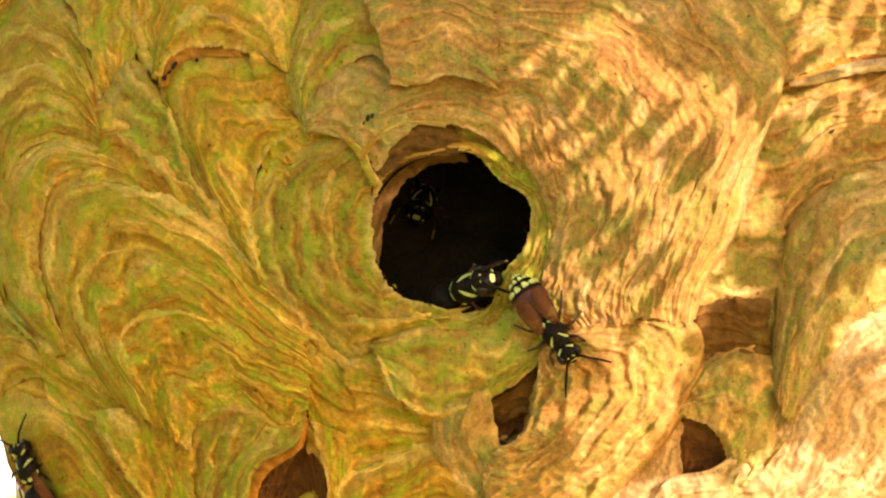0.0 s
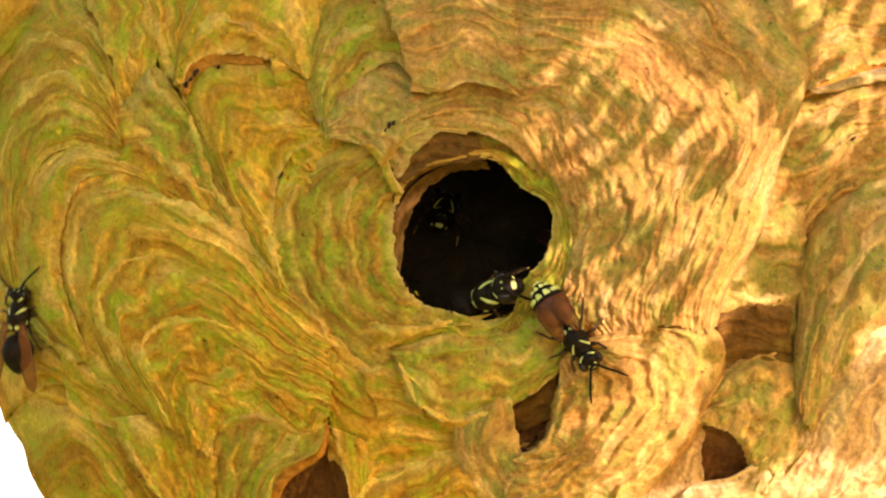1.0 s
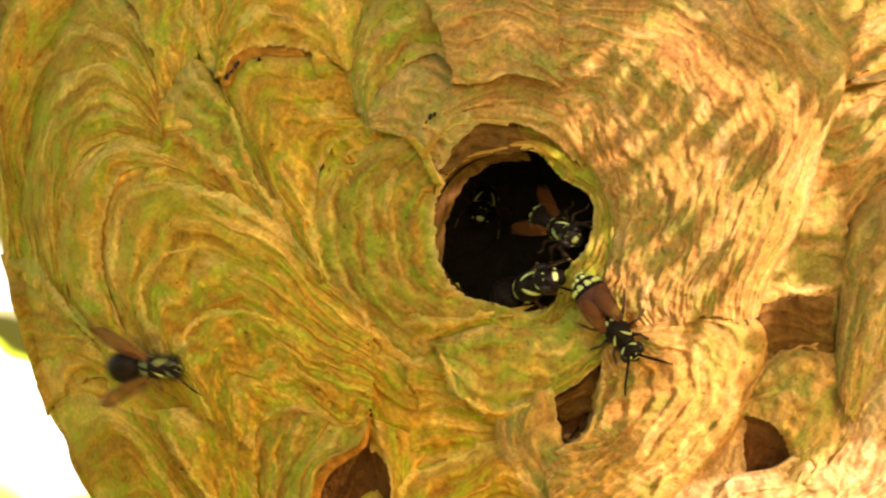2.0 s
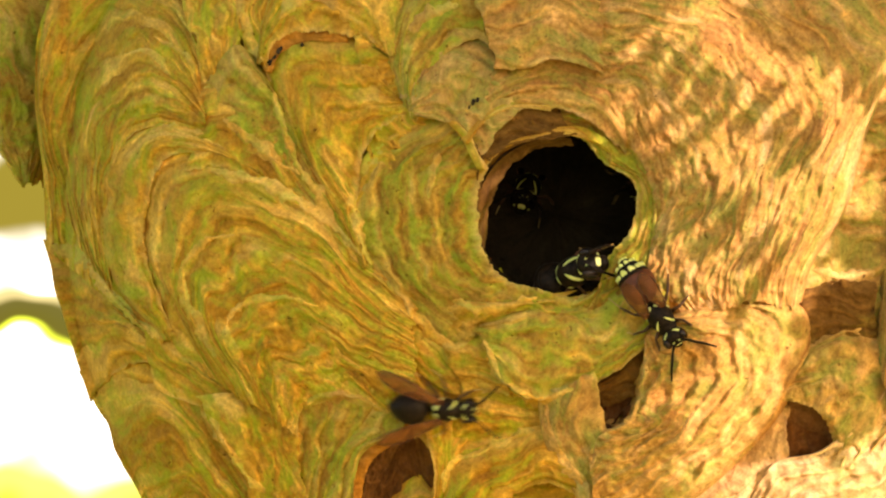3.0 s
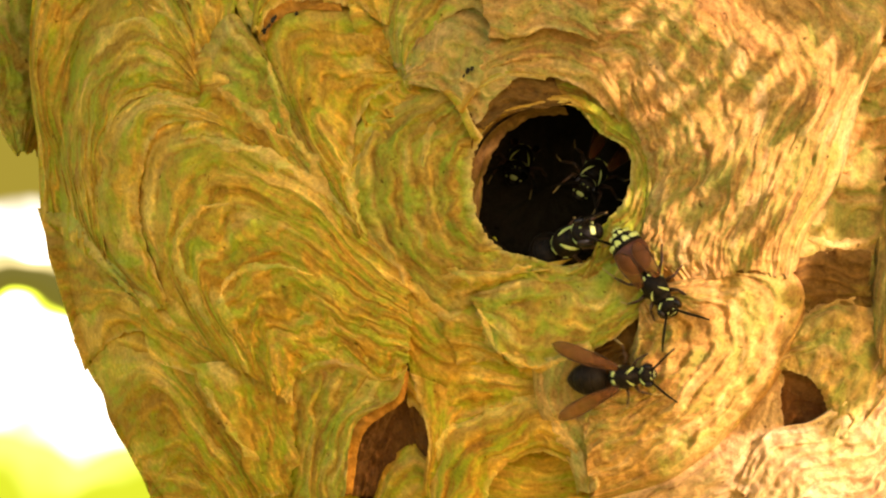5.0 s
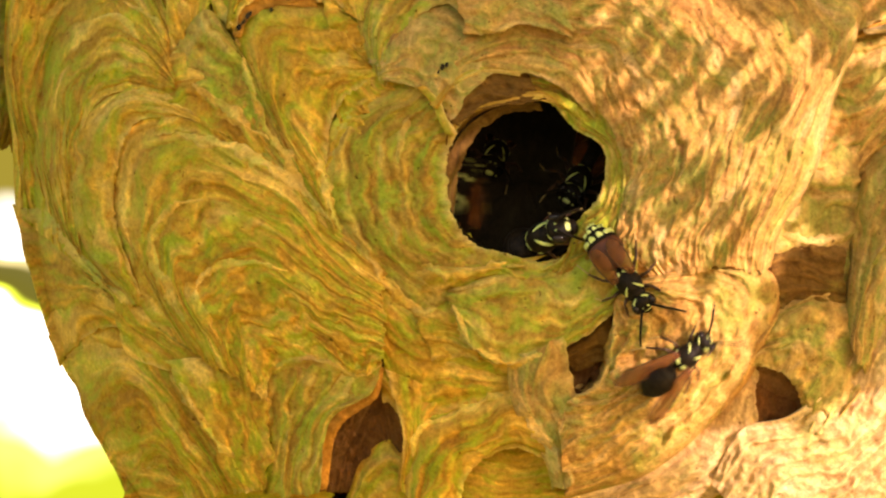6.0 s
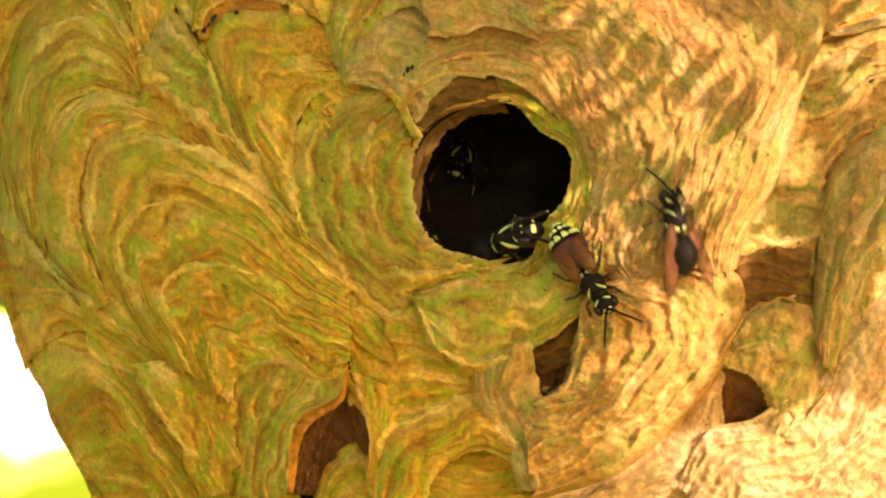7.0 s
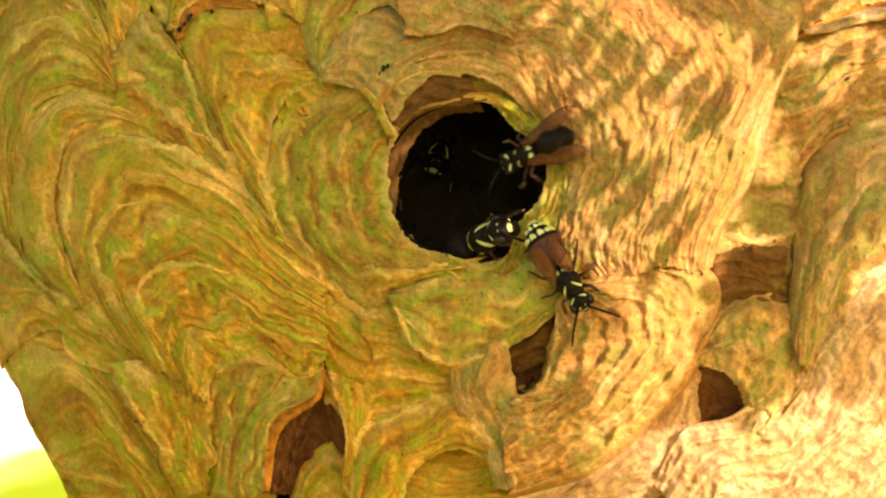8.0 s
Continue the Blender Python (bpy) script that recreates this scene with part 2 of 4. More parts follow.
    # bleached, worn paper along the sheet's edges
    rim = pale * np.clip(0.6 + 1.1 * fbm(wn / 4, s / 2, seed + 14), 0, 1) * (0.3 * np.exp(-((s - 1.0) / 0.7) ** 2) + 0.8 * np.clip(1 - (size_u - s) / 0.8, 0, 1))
    # the sheet's edges turn back into the nest
    first, last = co[:1].copy(), co[-1:].copy()
    first[..., 1] += skirt[0]
    lip = co[-1:].copy()
    lip[..., 1] += 0.35
    last[..., 1] += skirt[1]
    co, uv = np.concatenate([first, co, lip, last]), np.concatenate([uv[:1], uv, uv[-1:], uv[-1:]])
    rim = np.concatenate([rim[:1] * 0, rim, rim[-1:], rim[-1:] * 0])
    if not closed:
        p, q = co[:, :1].copy(), co[:, -1:].copy()
        p[..., 1] += skirt[0]
        q[..., 1] += skirt[0]
        co, uv = np.concatenate([p, co, q], 1), np.concatenate([uv[:, :1], uv, uv[:, -1:]], 1)
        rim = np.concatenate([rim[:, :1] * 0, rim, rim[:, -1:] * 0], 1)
    ob = part(name, grid_mesh(name, co * MM, uv, rim), mat, nest, label)
    return ob


def strip(points, width, lift, pale, mat):
    """One load of pulp that stands proud of the sheet it lies on."""
    COUNT[0] += 1
    seed = COUNT[0] * 101
    bpy.context.view_layer.update()
    deps = bpy.context.evaluated_depsgraph_get()
    mid, size = spline(points, 200)
    n, m = max(12, int(size / 0.3)), 9
    mid = spline(points, n)[0]
    way = np.gradient(mid, axis=0)
    way = way / np.linalg.norm(way, axis=1, keepdims=True)
    across = np.stack([-way[:, 1], way[:, 0]], 1)
    v, u = np.meshgrid(np.linspace(0, 1, n), np.linspace(-1, 1, m), indexing="ij")
    taper = np.clip(np.minimum(v, 1 - v) * 7, 0, 1) ** 0.6
    half = 0.5 * width * taper * np.clip(0.9 + 0.9 * fbm(v * size / 2.6, u * 0, seed) + 0.35 * fbm(v * size / 0.7, np.sign(u), seed + 4), 0.2, 2)
    xz = mid[:, None] + across[:, None] * ((u + 0.7 * fbm(v * size / 2.0, u * 0, seed + 1)) * half)[..., None]
    top = np.zeros((n, m))
    for i in range(n):
        for j in range(m):
            hit, place, *_ = scene.ray_cast(deps, ORIGIN + Vector((xz[i, j, 0], -60, xz[i, j, 1])) * MM, Vector((0, 1, 0)), distance=0.2)
            top[i, j] = -place.y / MM if hit else body(xz[i, j, 0], xz[i, j, 1])
    for _ in range(3):
        top[1:-1] = (top[:-2] + 2 * top[1:-1] + top[2:]) / 4
    y = -(top + lift * taper * (1 - u ** 2) ** 0.7 * (1 + 0.5 * fbm(v * size / 1.5, u, seed + 2)) - 0.12 * np.abs(u) ** 3)
    co = np.stack([xz[..., 0], y, xz[..., 1]], -1)
    uv = np.stack([v * size + COUNT[0] * 37.0, 0.72 + 0.12 * u + COUNT[0] * 13.0], -1)
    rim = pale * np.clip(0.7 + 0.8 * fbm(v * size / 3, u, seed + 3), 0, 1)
    part("pulp_strip", grid_mesh("pulp_strip", co * MM, uv, rim), mat, nest)


def shell(name, k, back, mat, label, holes, lump=1.2):
    """A closed egg behind the scallops, with round openings."""
    n, m = 150, 260
    a, b = np.meshgrid(np.linspace(0.0, math.pi, n), np.linspace(0, 2 * math.pi, m), indexing="ij")
    x = CX + RX * k * np.sin(a) * np.cos(b)
    z = CZ + RZ * k * np.sin(a) * np.sin(b)
    y = RY - RY * k * np.cos(a) + back
    y = y + lump * fbm(x / 9, z / 9, 5)
    me = grid_mesh(name, np.stack([x, y, z], -1) * MM, np.stack([b * 60, z / 2.2 + fbm(x / 9, z / 9, 8)], -1))
    bm = bmesh.new()
    bm.from_mesh(me)
    gone = []
    for f in bm.faces:
        c = f.calc_center_median() / MM
        if c.y < 60 and any(math.hypot((c.x - p[0]) / r, (c.z - p[1]) / (r * q)) < 1 for p, r, q in holes):
            gone.append(f)
    bmesh.ops.delete(bm, geom=gone, context="FACES")
    bm.to_mesh(me)
    bm.free()
    ob = part(name, me, mat, nest, label)
    return ob


MOUTH = (1.4, 2.8)
shell("outer_wall", 0.985, -1.0, PAPER, "tan paper wall beneath the scallops", [(MOUTH, 13.5, 0.95), ((-24.4, -38.2), 8.5, 1.5)])
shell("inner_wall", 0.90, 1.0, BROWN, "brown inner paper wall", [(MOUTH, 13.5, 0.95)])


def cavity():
    """The chamber behind the entrance, its shade put into near-black paper."""
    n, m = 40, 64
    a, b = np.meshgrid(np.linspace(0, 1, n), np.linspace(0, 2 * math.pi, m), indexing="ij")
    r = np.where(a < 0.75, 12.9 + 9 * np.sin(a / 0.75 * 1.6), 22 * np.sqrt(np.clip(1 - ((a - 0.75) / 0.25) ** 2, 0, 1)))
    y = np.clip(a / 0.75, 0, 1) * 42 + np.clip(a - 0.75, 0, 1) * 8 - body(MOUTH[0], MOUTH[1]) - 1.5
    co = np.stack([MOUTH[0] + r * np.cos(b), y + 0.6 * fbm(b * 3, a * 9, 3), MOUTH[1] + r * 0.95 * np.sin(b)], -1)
    return part("chamber", grid_mesh("chamber", co * MM, np.stack([b * 15, a * 20], -1)), DARK, nest, "inner chamber behind the entrance, its shade coloured near black")


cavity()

# far left, a lobe that hangs behind; darker green paper carries its shade
sheet([(-103.0, 48.6), (-88.3, 48.6), (-77.3, 34.9), (-78.2, 18.4), (-82.8, 8.2)], [(-103.0, 26.7), (-97.5, 24.8), (-93.4, 18.4), (-89.8, 12.9), (-87.0, 8.5)], (-26, -19, -20), GREEN, follow=0.2, under=1, amp=1.2)
# upper left
sheet([(-81.5, -2.7), (-82.1, 10.2), (-83.2, 22.1), (-82.5, 33.1), (-78.2, 42.2), (-70.0, 46.8), (-61.2, 40.9), (-55.6, 30.8), (-54.7, 21.3)], [(-62.2, -16.9), (-69.0, -11.7), (-71.0, -1.7), (-70.8, 6.4), (-68.5, 13.7), (-65.3, 16.6), (-60.7, 17.2), (-55.1, 16.1)], (0.8, 5.2, 4.2), PAPER, fray=0.15, under=0.4, tuck=1.0, band=2.56)
sheet([(-61.3, 46.5), (-53.8, 48.1), (-49.6, 45.2)], [(-55.1, 21.7), (-51.5, 26.0), (-48.9, 29.0)], (4, 5.2, 2.6), PAPER, along=True, under=1)
sheet([(-52.4, 46.2), (-47.3, 47.0), (-40.9, 46.0)], [(-49.1, 29.2), (-46.7, 28.1), (-44.1, 24.1)], (4, 4.6, 3.0), PAPER, along=True, under=1, band=2.43)
sheet([(-46.3, 26.1), (-45.0, 37.9), (-39.0, 46.0), (-30.0, 46.8), (-22.3, 39.4), (-23.1, 27.8)], [(-44.6, 25.9), (-43.5, 29.9), (-39.4, 32.0), (-32.6, 31.4), (-26.3, 29.1)], (4.0, 6.2, 5.8), PAPER, under=1.5)
sheet([(-44.9, 25.8), (-43.8, 30.1), (-39.4, 32.2), (-31.7, 31.2)], [(-44.1, 25.4), (-42.4, 28.6), (-38.7, 30.5), (-31.7, 30.2)], (6.0, 5.6, 5.0), ORANGE, name="fresh_rim", amp=0.15, label="fresh orange paper edge", under=0.6, pale=0)
sheet([(-30.2, -4.6), (-39.3, 11.7), (-43.4, 22.1), (-42.7, 29.0), (-37.1, 31.3), (-29.0, 29.8), (-23.4, 20.2)], [(-28.0, -5.3), (-30.2, 4.6), (-29.5, 11.7), (-27.7, 15.4), (-25.2, 17.5), (-22.8, 18.6), (-20.7, 18.6)], (4.6, 5.8, 4.9), PAPER, under=1.5, skirt=(9, 1.5))
sheet([(-55.5, 21.2), (-49.3, 29.1), (-44.5, 24.7)], [(-31.1, -3.3), (-30.2, -3.8), (-29.1, -4.9)], (4.6, 5.0, 3.6), GREEN, along=True, under=1, foot=0.3, band=2.16)
# big tongue on the left, its outer lip first
sheet([(-61.5, -18.0), (-71.4, -4.5), (-71.4, 6.4), (-66.6, 15.8), (-60.3, 17.2), (-53.4, 15.2), (-46.5, 10.1)], [(-59.6, -17.1), (-64.2, -3.5), (-64.0, 5.1), (-61.4, 11.5), (-57.1, 13.2), (-51.8, 12.3), (-46.3, 9.4)], (4.5, 5.6, 4.8), PAPER, under=2.5, slope=0.5, band=2.03, tuck=0.2, skirt=(9, 1.2))
sheet([(-53.5, -23.3), (-62.9, -6.2), (-63.4, 3.7), (-58.4, 10.7), (-47.9, 9.2), (-37.0, 3.3), (-29.8, -3.7), (-21.0, -11.1)], [(-39.9, -32.1), (-39.5, -28.3), (-36.2, -26.2), (-30.8, -26.3), (-25.4, -28.5), (-21.6, -26.5)], (4.5, 8.0, 6.8), PAPER, under=3.0, slope=0.3, tuck=0.3, band=2.56, pale=0.6)
# lower left
sheet([(-81.7, -2.8), (-75.1, -5.4), (-68.4, -12.2), (-61.4, -18.4), (-52.6, -24.4), (-39.9, -32.2)], [(-74.6, -27.0), (-69.3, -21.9), (-62.8, -20.9), (-55.9, -26.8), (-49.9, -31.0), (-41.7, -35.9)], (-0.5, 3.4, 2.6), PAPER, fray=0.15, under=0.8, band=2.29)
sheet([(-76.2, -23.0), (-70.4, -20.3), (-61.9, -21.1), (-55.9, -26.8), (-50.9, -35.1), (-42.8, -46.9)], [(-63.4, -48.5), (-62.6, -46.1), (-59.5, -43.6), (-56.7, -44.0), (-54.8, -45.8), (-53.5, -48.5)], (1.5, 4.8, 4.0), PAPER, fray=0.15, under=0.5)
sheet([(-56.2, -27.0), (-49.0, -26.7), (-39.5, -31.3)], [(-44.6, -46.9), (-41.9, -46.8), (-39.5, -46.8)], (5.5, 6.2, 5.4), PAPER, along=True, under=1, band=3.24)
sheet([(-38.9, -23.2), (-40.2, -31.3), (-39.6, -39.5), (-40.2, -47.3)], [(-21.3, -24.6), (-23.2, -30.6), (-28.5, -34.1), (-30.6, -38.1), (-31.7, -46.7)], (4.9, 5.8, 7.0), GREEN, under=1, band=2.43, pale=0.1)
sheet([(-21.5, -26.5), (-23.2, -30.7), (-28.6, -34.2), (-30.7, -38.1), (-31.7, -46.7)], [(-21.1, -27.2), (-22.4, -31.6), (-27.4, -35.2), (-29.4, -38.8), (-30.4, -46.7)], (6.9, 6.5, 5.4), ORANGE, name="fresh_rim", amp=0.15, label="fresh orange paper edge", under=0.5, pale=0)
# middle top
sheet([(-23.2, 20.4), (-25.2, 26.9), (-24.1, 34.1), (-20.0, 39.3), (-12.9, 42.1), (-8.4, 37.6)], [(-20.7, 18.1), (-19.8, 23.7), (-16.4, 28.2), (-12.0, 30.6), (-9.6, 29.7), (-7.1, 25.9)], (5.2, 7.0, 6.2), GREEN, under=1.5, band=2.43)
sheet([(-23.9, 21.5), (-16.4, 29.5), (-8.4, 28.6), (-1.2, 24.6)], [(-21.3, 18.5), (-16.4, 17.4), (-13.4, 15.6), (-10.9, 11.5)], (6.0, 7.4, 7.0), MOSSY_DRY, under=1.5, band=2.43, jag=0.15)
sheet([(-12.9, 43.0), (-3.0, 46.5), (6.6, 42.9)], [(-8.4, 25.7), (-3.7, 25.7), (0.5, 27.2), (4.6, 26.6), (8.9, 25.0)], (8.4, 11.0, 11.0), DRY, under=1, band=2.7, skirt=(9, 4))
sheet([(-13.2, 20.1), (-7.5, 25.9), (1.4, 28.1), (12.1, 23.7)], [(-12.8, 14.9), (-10.3, 17.7), (-5.9, 19.9), (0.7, 19.5), (6.8, 17.3), (11.6, 12.9)], (7.4, 8.2, 7.6), DRY, foot=2.0, under=1, band=2.29)
sheet([(-16.6, 17.9), (-13.7, 15.4), (-12.3, 12.7), (-11.2, 10.8)], [(-15.3, 17.6), (-12.6, 15.4), (-11.3, 12.9), (-10.1, 11.2)], (8.4, 8.6, 7.8), PAPER, under=0.4, amp=0.1, pale=0.9, crumple=0.2, band=1.35)
sheet([(-10.5, 11.3), (-7.7, 13.7), (-3.0, 15.3), (4.8, 16.5), (10.1, 14.0)], [(-10.9, 9.7), (-8.4, 12.1), (-5.5, 13.8), (4.1, 15.2), (10.0, 12.4)], (6.8, 7.0, 6.2), PAPER, under=0.3, amp=0.15, band=1.62, pale=0.4)
sheet([(-13.0, 15.1), (-10.3, 18.1), (-5.9, 20.2), (1.2, 19.5)], [(-12.3, 14.6), (-10.0, 17.5), (-5.7, 19.5), (1.2, 18.9)], (9.2, 9.3, 8.6), PAPER, under=0.3, amp=0.1, pale=0.9, crumple=0.2, band=1.35)
# shallow pocket: its dark umber stands for the shade under the lip
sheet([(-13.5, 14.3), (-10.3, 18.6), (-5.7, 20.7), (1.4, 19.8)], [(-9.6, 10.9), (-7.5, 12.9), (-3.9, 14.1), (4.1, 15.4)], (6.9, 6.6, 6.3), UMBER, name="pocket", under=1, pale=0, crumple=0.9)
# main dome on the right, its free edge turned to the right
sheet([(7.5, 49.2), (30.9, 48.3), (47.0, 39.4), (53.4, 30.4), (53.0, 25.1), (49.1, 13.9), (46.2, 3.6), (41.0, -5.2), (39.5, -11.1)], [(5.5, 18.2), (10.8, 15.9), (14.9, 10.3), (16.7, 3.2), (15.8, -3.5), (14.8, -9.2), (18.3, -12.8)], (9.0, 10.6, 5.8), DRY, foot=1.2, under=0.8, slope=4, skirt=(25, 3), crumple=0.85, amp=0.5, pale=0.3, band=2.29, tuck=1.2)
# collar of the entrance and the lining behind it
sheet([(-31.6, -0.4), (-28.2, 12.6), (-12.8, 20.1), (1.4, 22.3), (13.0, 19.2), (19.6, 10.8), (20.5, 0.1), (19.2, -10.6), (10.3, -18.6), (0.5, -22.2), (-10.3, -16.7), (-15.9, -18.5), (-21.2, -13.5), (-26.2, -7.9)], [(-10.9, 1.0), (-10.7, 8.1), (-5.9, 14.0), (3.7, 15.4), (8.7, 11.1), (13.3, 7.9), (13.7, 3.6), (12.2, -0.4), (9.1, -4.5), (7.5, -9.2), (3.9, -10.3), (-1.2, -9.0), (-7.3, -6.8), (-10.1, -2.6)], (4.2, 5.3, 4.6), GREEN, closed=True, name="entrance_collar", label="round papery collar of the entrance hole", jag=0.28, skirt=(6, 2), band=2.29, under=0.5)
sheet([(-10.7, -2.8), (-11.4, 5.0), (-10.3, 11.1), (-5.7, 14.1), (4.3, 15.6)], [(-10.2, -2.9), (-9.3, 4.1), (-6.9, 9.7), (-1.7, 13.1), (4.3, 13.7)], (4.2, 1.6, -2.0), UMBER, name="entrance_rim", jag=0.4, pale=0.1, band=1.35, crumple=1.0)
# below the entrance
sheet([(-16.4, -10.6), (-8.4, -11.1), (-2.1, -10.2), (4.3, -9.3)], [(-16.4, -15.5), (-11.0, -14.2), (-6.6, -12.8), (0.5, -11.1)], (5.4, 6.4, 5.2), PAPER, under=0.6, band=1.89, foot=2)
sheet([(-11.5, -14.5), (-4.4, -12.4), (4.1, -11.2), (9.6, -10.2), (17.9, -5.7)], [(-10.7, -16.5), (-7.7, -23.1), (-1.7, -26.3), (4.1, -24.3), (8.4, -23.1), (14.3, -18.9), (18.8, -15.2)], (5.8, 7.8, 8.6), GREEN, under=1, skirt=(9, 2.5), pale=0.6, band=2.43, foot=1)
sheet([(-22.7, -13.3), (-15.5, -17.7), (-8.4, -21.3), (1.4, -26.2)], [(-21.1, -32.1), (-16.4, -35.2), (-7.5, -32.5), (1.4, -31.1)], (4.0, 4.6, 3.2), PAPER, under=1, band=2.56)
sheet([(-12.4, -32.1), (-14.5, -41.1), (-14.5, -47.4)], [(-20.9, -27.8), (-19.5, -32.6), (-18.3, -38.0), (-18.7, -47.0)], (3.4, 5.0, 5.4), PAPER, under=1, band=2.29)
sheet([(-18.5, -47.0), (-17.4, -40.2), (-15.2, -36.2), (-9.3, -33.4), (-1.7, -30.7), (4.1, -32.0)], [(-9.3, -50.1), (-8.4, -44.2), (-5.7, -41.5), (-0.4, -39.6), (5.0, -41.9)], (4.4, 7.4, 6.0), PAPER, under=1, band=2.43)
# cup on the lower right, wound round a pit
sheet([(17.9, -13.4), (29.0, -10.8), (38.1, -11.7), (40.1, -17.7), (36.3, -27.1), (30.4, -34.5), (20.2, -43.2), (8.6, -46.8)], [(14.9, -16.8), (14.6, -22.2), (13.4, -26.8), (11.8, -29.5), (10.0, -30.6), (7.8, -32.0), (5.7, -35.6)], (8.0, 10.4, 9.0), DRY, under=0.8, slope=2.5, skirt=(20, 7), crumple=0.95, amp=1.4, band=2.56)
sheet([(-1.1, -25.7), (0.2, -32.9), (4.3, -40.5), (5.9, -46.8)], [(7.3, -22.2), (8.2, -26.2), (8.8, -30.0), (9.9, -34.7), (10.8, -41.9)], (7.6, 8.8, 8.4), MOSSY_DRY, under=0.8, skirt=(8, 7), pale=0.3, band=2.43)
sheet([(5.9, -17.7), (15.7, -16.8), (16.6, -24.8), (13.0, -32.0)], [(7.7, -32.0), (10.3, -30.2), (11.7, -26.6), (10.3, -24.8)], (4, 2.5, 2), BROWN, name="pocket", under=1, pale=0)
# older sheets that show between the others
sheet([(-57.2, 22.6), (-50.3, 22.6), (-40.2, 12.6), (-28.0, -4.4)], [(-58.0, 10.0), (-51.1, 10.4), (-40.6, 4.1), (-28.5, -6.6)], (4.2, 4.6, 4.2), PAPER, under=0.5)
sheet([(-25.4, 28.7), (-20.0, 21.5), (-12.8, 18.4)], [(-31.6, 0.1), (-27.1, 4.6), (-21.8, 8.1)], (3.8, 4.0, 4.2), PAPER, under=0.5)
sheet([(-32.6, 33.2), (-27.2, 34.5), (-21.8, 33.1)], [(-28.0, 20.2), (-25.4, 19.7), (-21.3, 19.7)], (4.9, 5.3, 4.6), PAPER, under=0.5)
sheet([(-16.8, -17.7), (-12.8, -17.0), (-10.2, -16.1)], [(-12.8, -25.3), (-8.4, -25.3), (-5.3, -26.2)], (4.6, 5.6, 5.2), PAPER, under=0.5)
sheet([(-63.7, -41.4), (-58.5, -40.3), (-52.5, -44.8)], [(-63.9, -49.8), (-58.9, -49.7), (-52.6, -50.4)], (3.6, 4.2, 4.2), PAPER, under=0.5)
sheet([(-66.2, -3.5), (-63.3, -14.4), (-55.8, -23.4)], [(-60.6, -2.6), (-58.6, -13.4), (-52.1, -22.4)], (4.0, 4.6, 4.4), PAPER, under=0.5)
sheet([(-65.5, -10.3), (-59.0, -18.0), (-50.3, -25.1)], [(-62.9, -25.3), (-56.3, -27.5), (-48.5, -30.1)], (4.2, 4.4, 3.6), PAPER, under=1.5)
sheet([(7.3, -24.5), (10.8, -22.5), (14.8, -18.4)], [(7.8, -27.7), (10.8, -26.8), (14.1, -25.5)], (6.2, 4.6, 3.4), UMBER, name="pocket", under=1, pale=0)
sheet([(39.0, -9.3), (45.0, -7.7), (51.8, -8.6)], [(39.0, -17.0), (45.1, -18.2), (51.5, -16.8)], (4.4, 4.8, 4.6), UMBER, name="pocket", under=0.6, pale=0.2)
# far right
sheet([(45.2, 46.6), (55.2, 48.4), (70.4, 46.8), (84.4, 45.2)], [(52.7, 25.4), (57.7, 27.8), (64.0, 30.1), (70.2, 30.8), (84.1, 32.4)], (0.5, 3.6, 4.8), DRY, under=1, band=2.7, amp=1.3)
sheet([(53.0, 25.2), (57.7, 27.8), (64.0, 30.2), (70.2, 30.9), (84.1, 32.5)], [(54.0, 25.1), (57.6, 26.7), (64.0, 28.8), (70.2, 29.4), (84.1, 31.0)], (4.6, 4.2, 3.2), ORANGE, name="fresh_rim", amp=0.15, label="fresh orange paper edge", under=0.5, pale=0)
sheet([(54.9, 26.2), (57.8, 26.9), (64.0, 29.0), (70.2, 29.9), (84.1, 31.4)], [(55.3, 25.6), (58.7, 26.0), (64.0, 27.4), (70.1, 28.2), (84.1, 29.7)], (5.2, 5.6, 4.8), BLEACHED, amp=0.1, under=0.4, pale=0.8, skirt=(4, 3))
sheet([(47.8, 24.6), (54.9, 26.8), (70.2, 30.1), (84.1, 31.1)], [(44.1, 1.0), (53.1, 2.8), (59.4, 9.0), (70.0, 11.7), (83.9, 13.5)], (0.0, 2.4, 0.5), DRY, under=1, band=2.97, amp=1.4)
sheet([(42.5, 9.9), (48.2, 10.9), (54.4, 9.9)], [(37.5, -19.5), (45.1, -20.4), (52.4, -18.2)], (1.6, 3.2, 3.0), MOSSY_DRY, under=1, band=4.8, amp=1.5, crumple=0.4)
sheet([(51.0, -18.6), (51.7, -5.3), (54.4, 4.5), (60.5, 11.2), (70.1, 14.8), (84.0, 16.7)], [(55.0, -29.4), (58.5, -21.3), (63.0, -15.1), (69.3, -10.6), (76.6, -8.9)], (0.8, 8.6, 7.0), MOSSY_DRY, under=1, band=4.0, amp=1.2, crumple=0.5)
sheet([(35.3, -26.6), (39.9, -18.4), (47.7, -14.9), (55.1, -18.2), (57.5, -26.7), (53.7, -35.7)], [(35.5, -27.7), (38.1, -26.7), (41.5, -27.9), (44.5, -31.7), (44.6, -36.3), (43.9, -38.9)], (3.6, 7.6, 6.4), MOSSY_DRY, under=1, band=3.8, amp=2.1, skirt=(9, 6))
sheet([(31.8, -47.3), (37.1, -39.2), (44.8, -36.7), (52.8, -29.8), (57.7, -22.2), (68.4, -10.6), (83.9, 0.1)], [(46.5, -66.6), (64.4, -53.0), (82.5, -36.8), (91.6, -25.1)], (8.0, 9.9, 8.5), BLEACHED, under=3, slope=0.3, band=2.84, crumple=0.9)
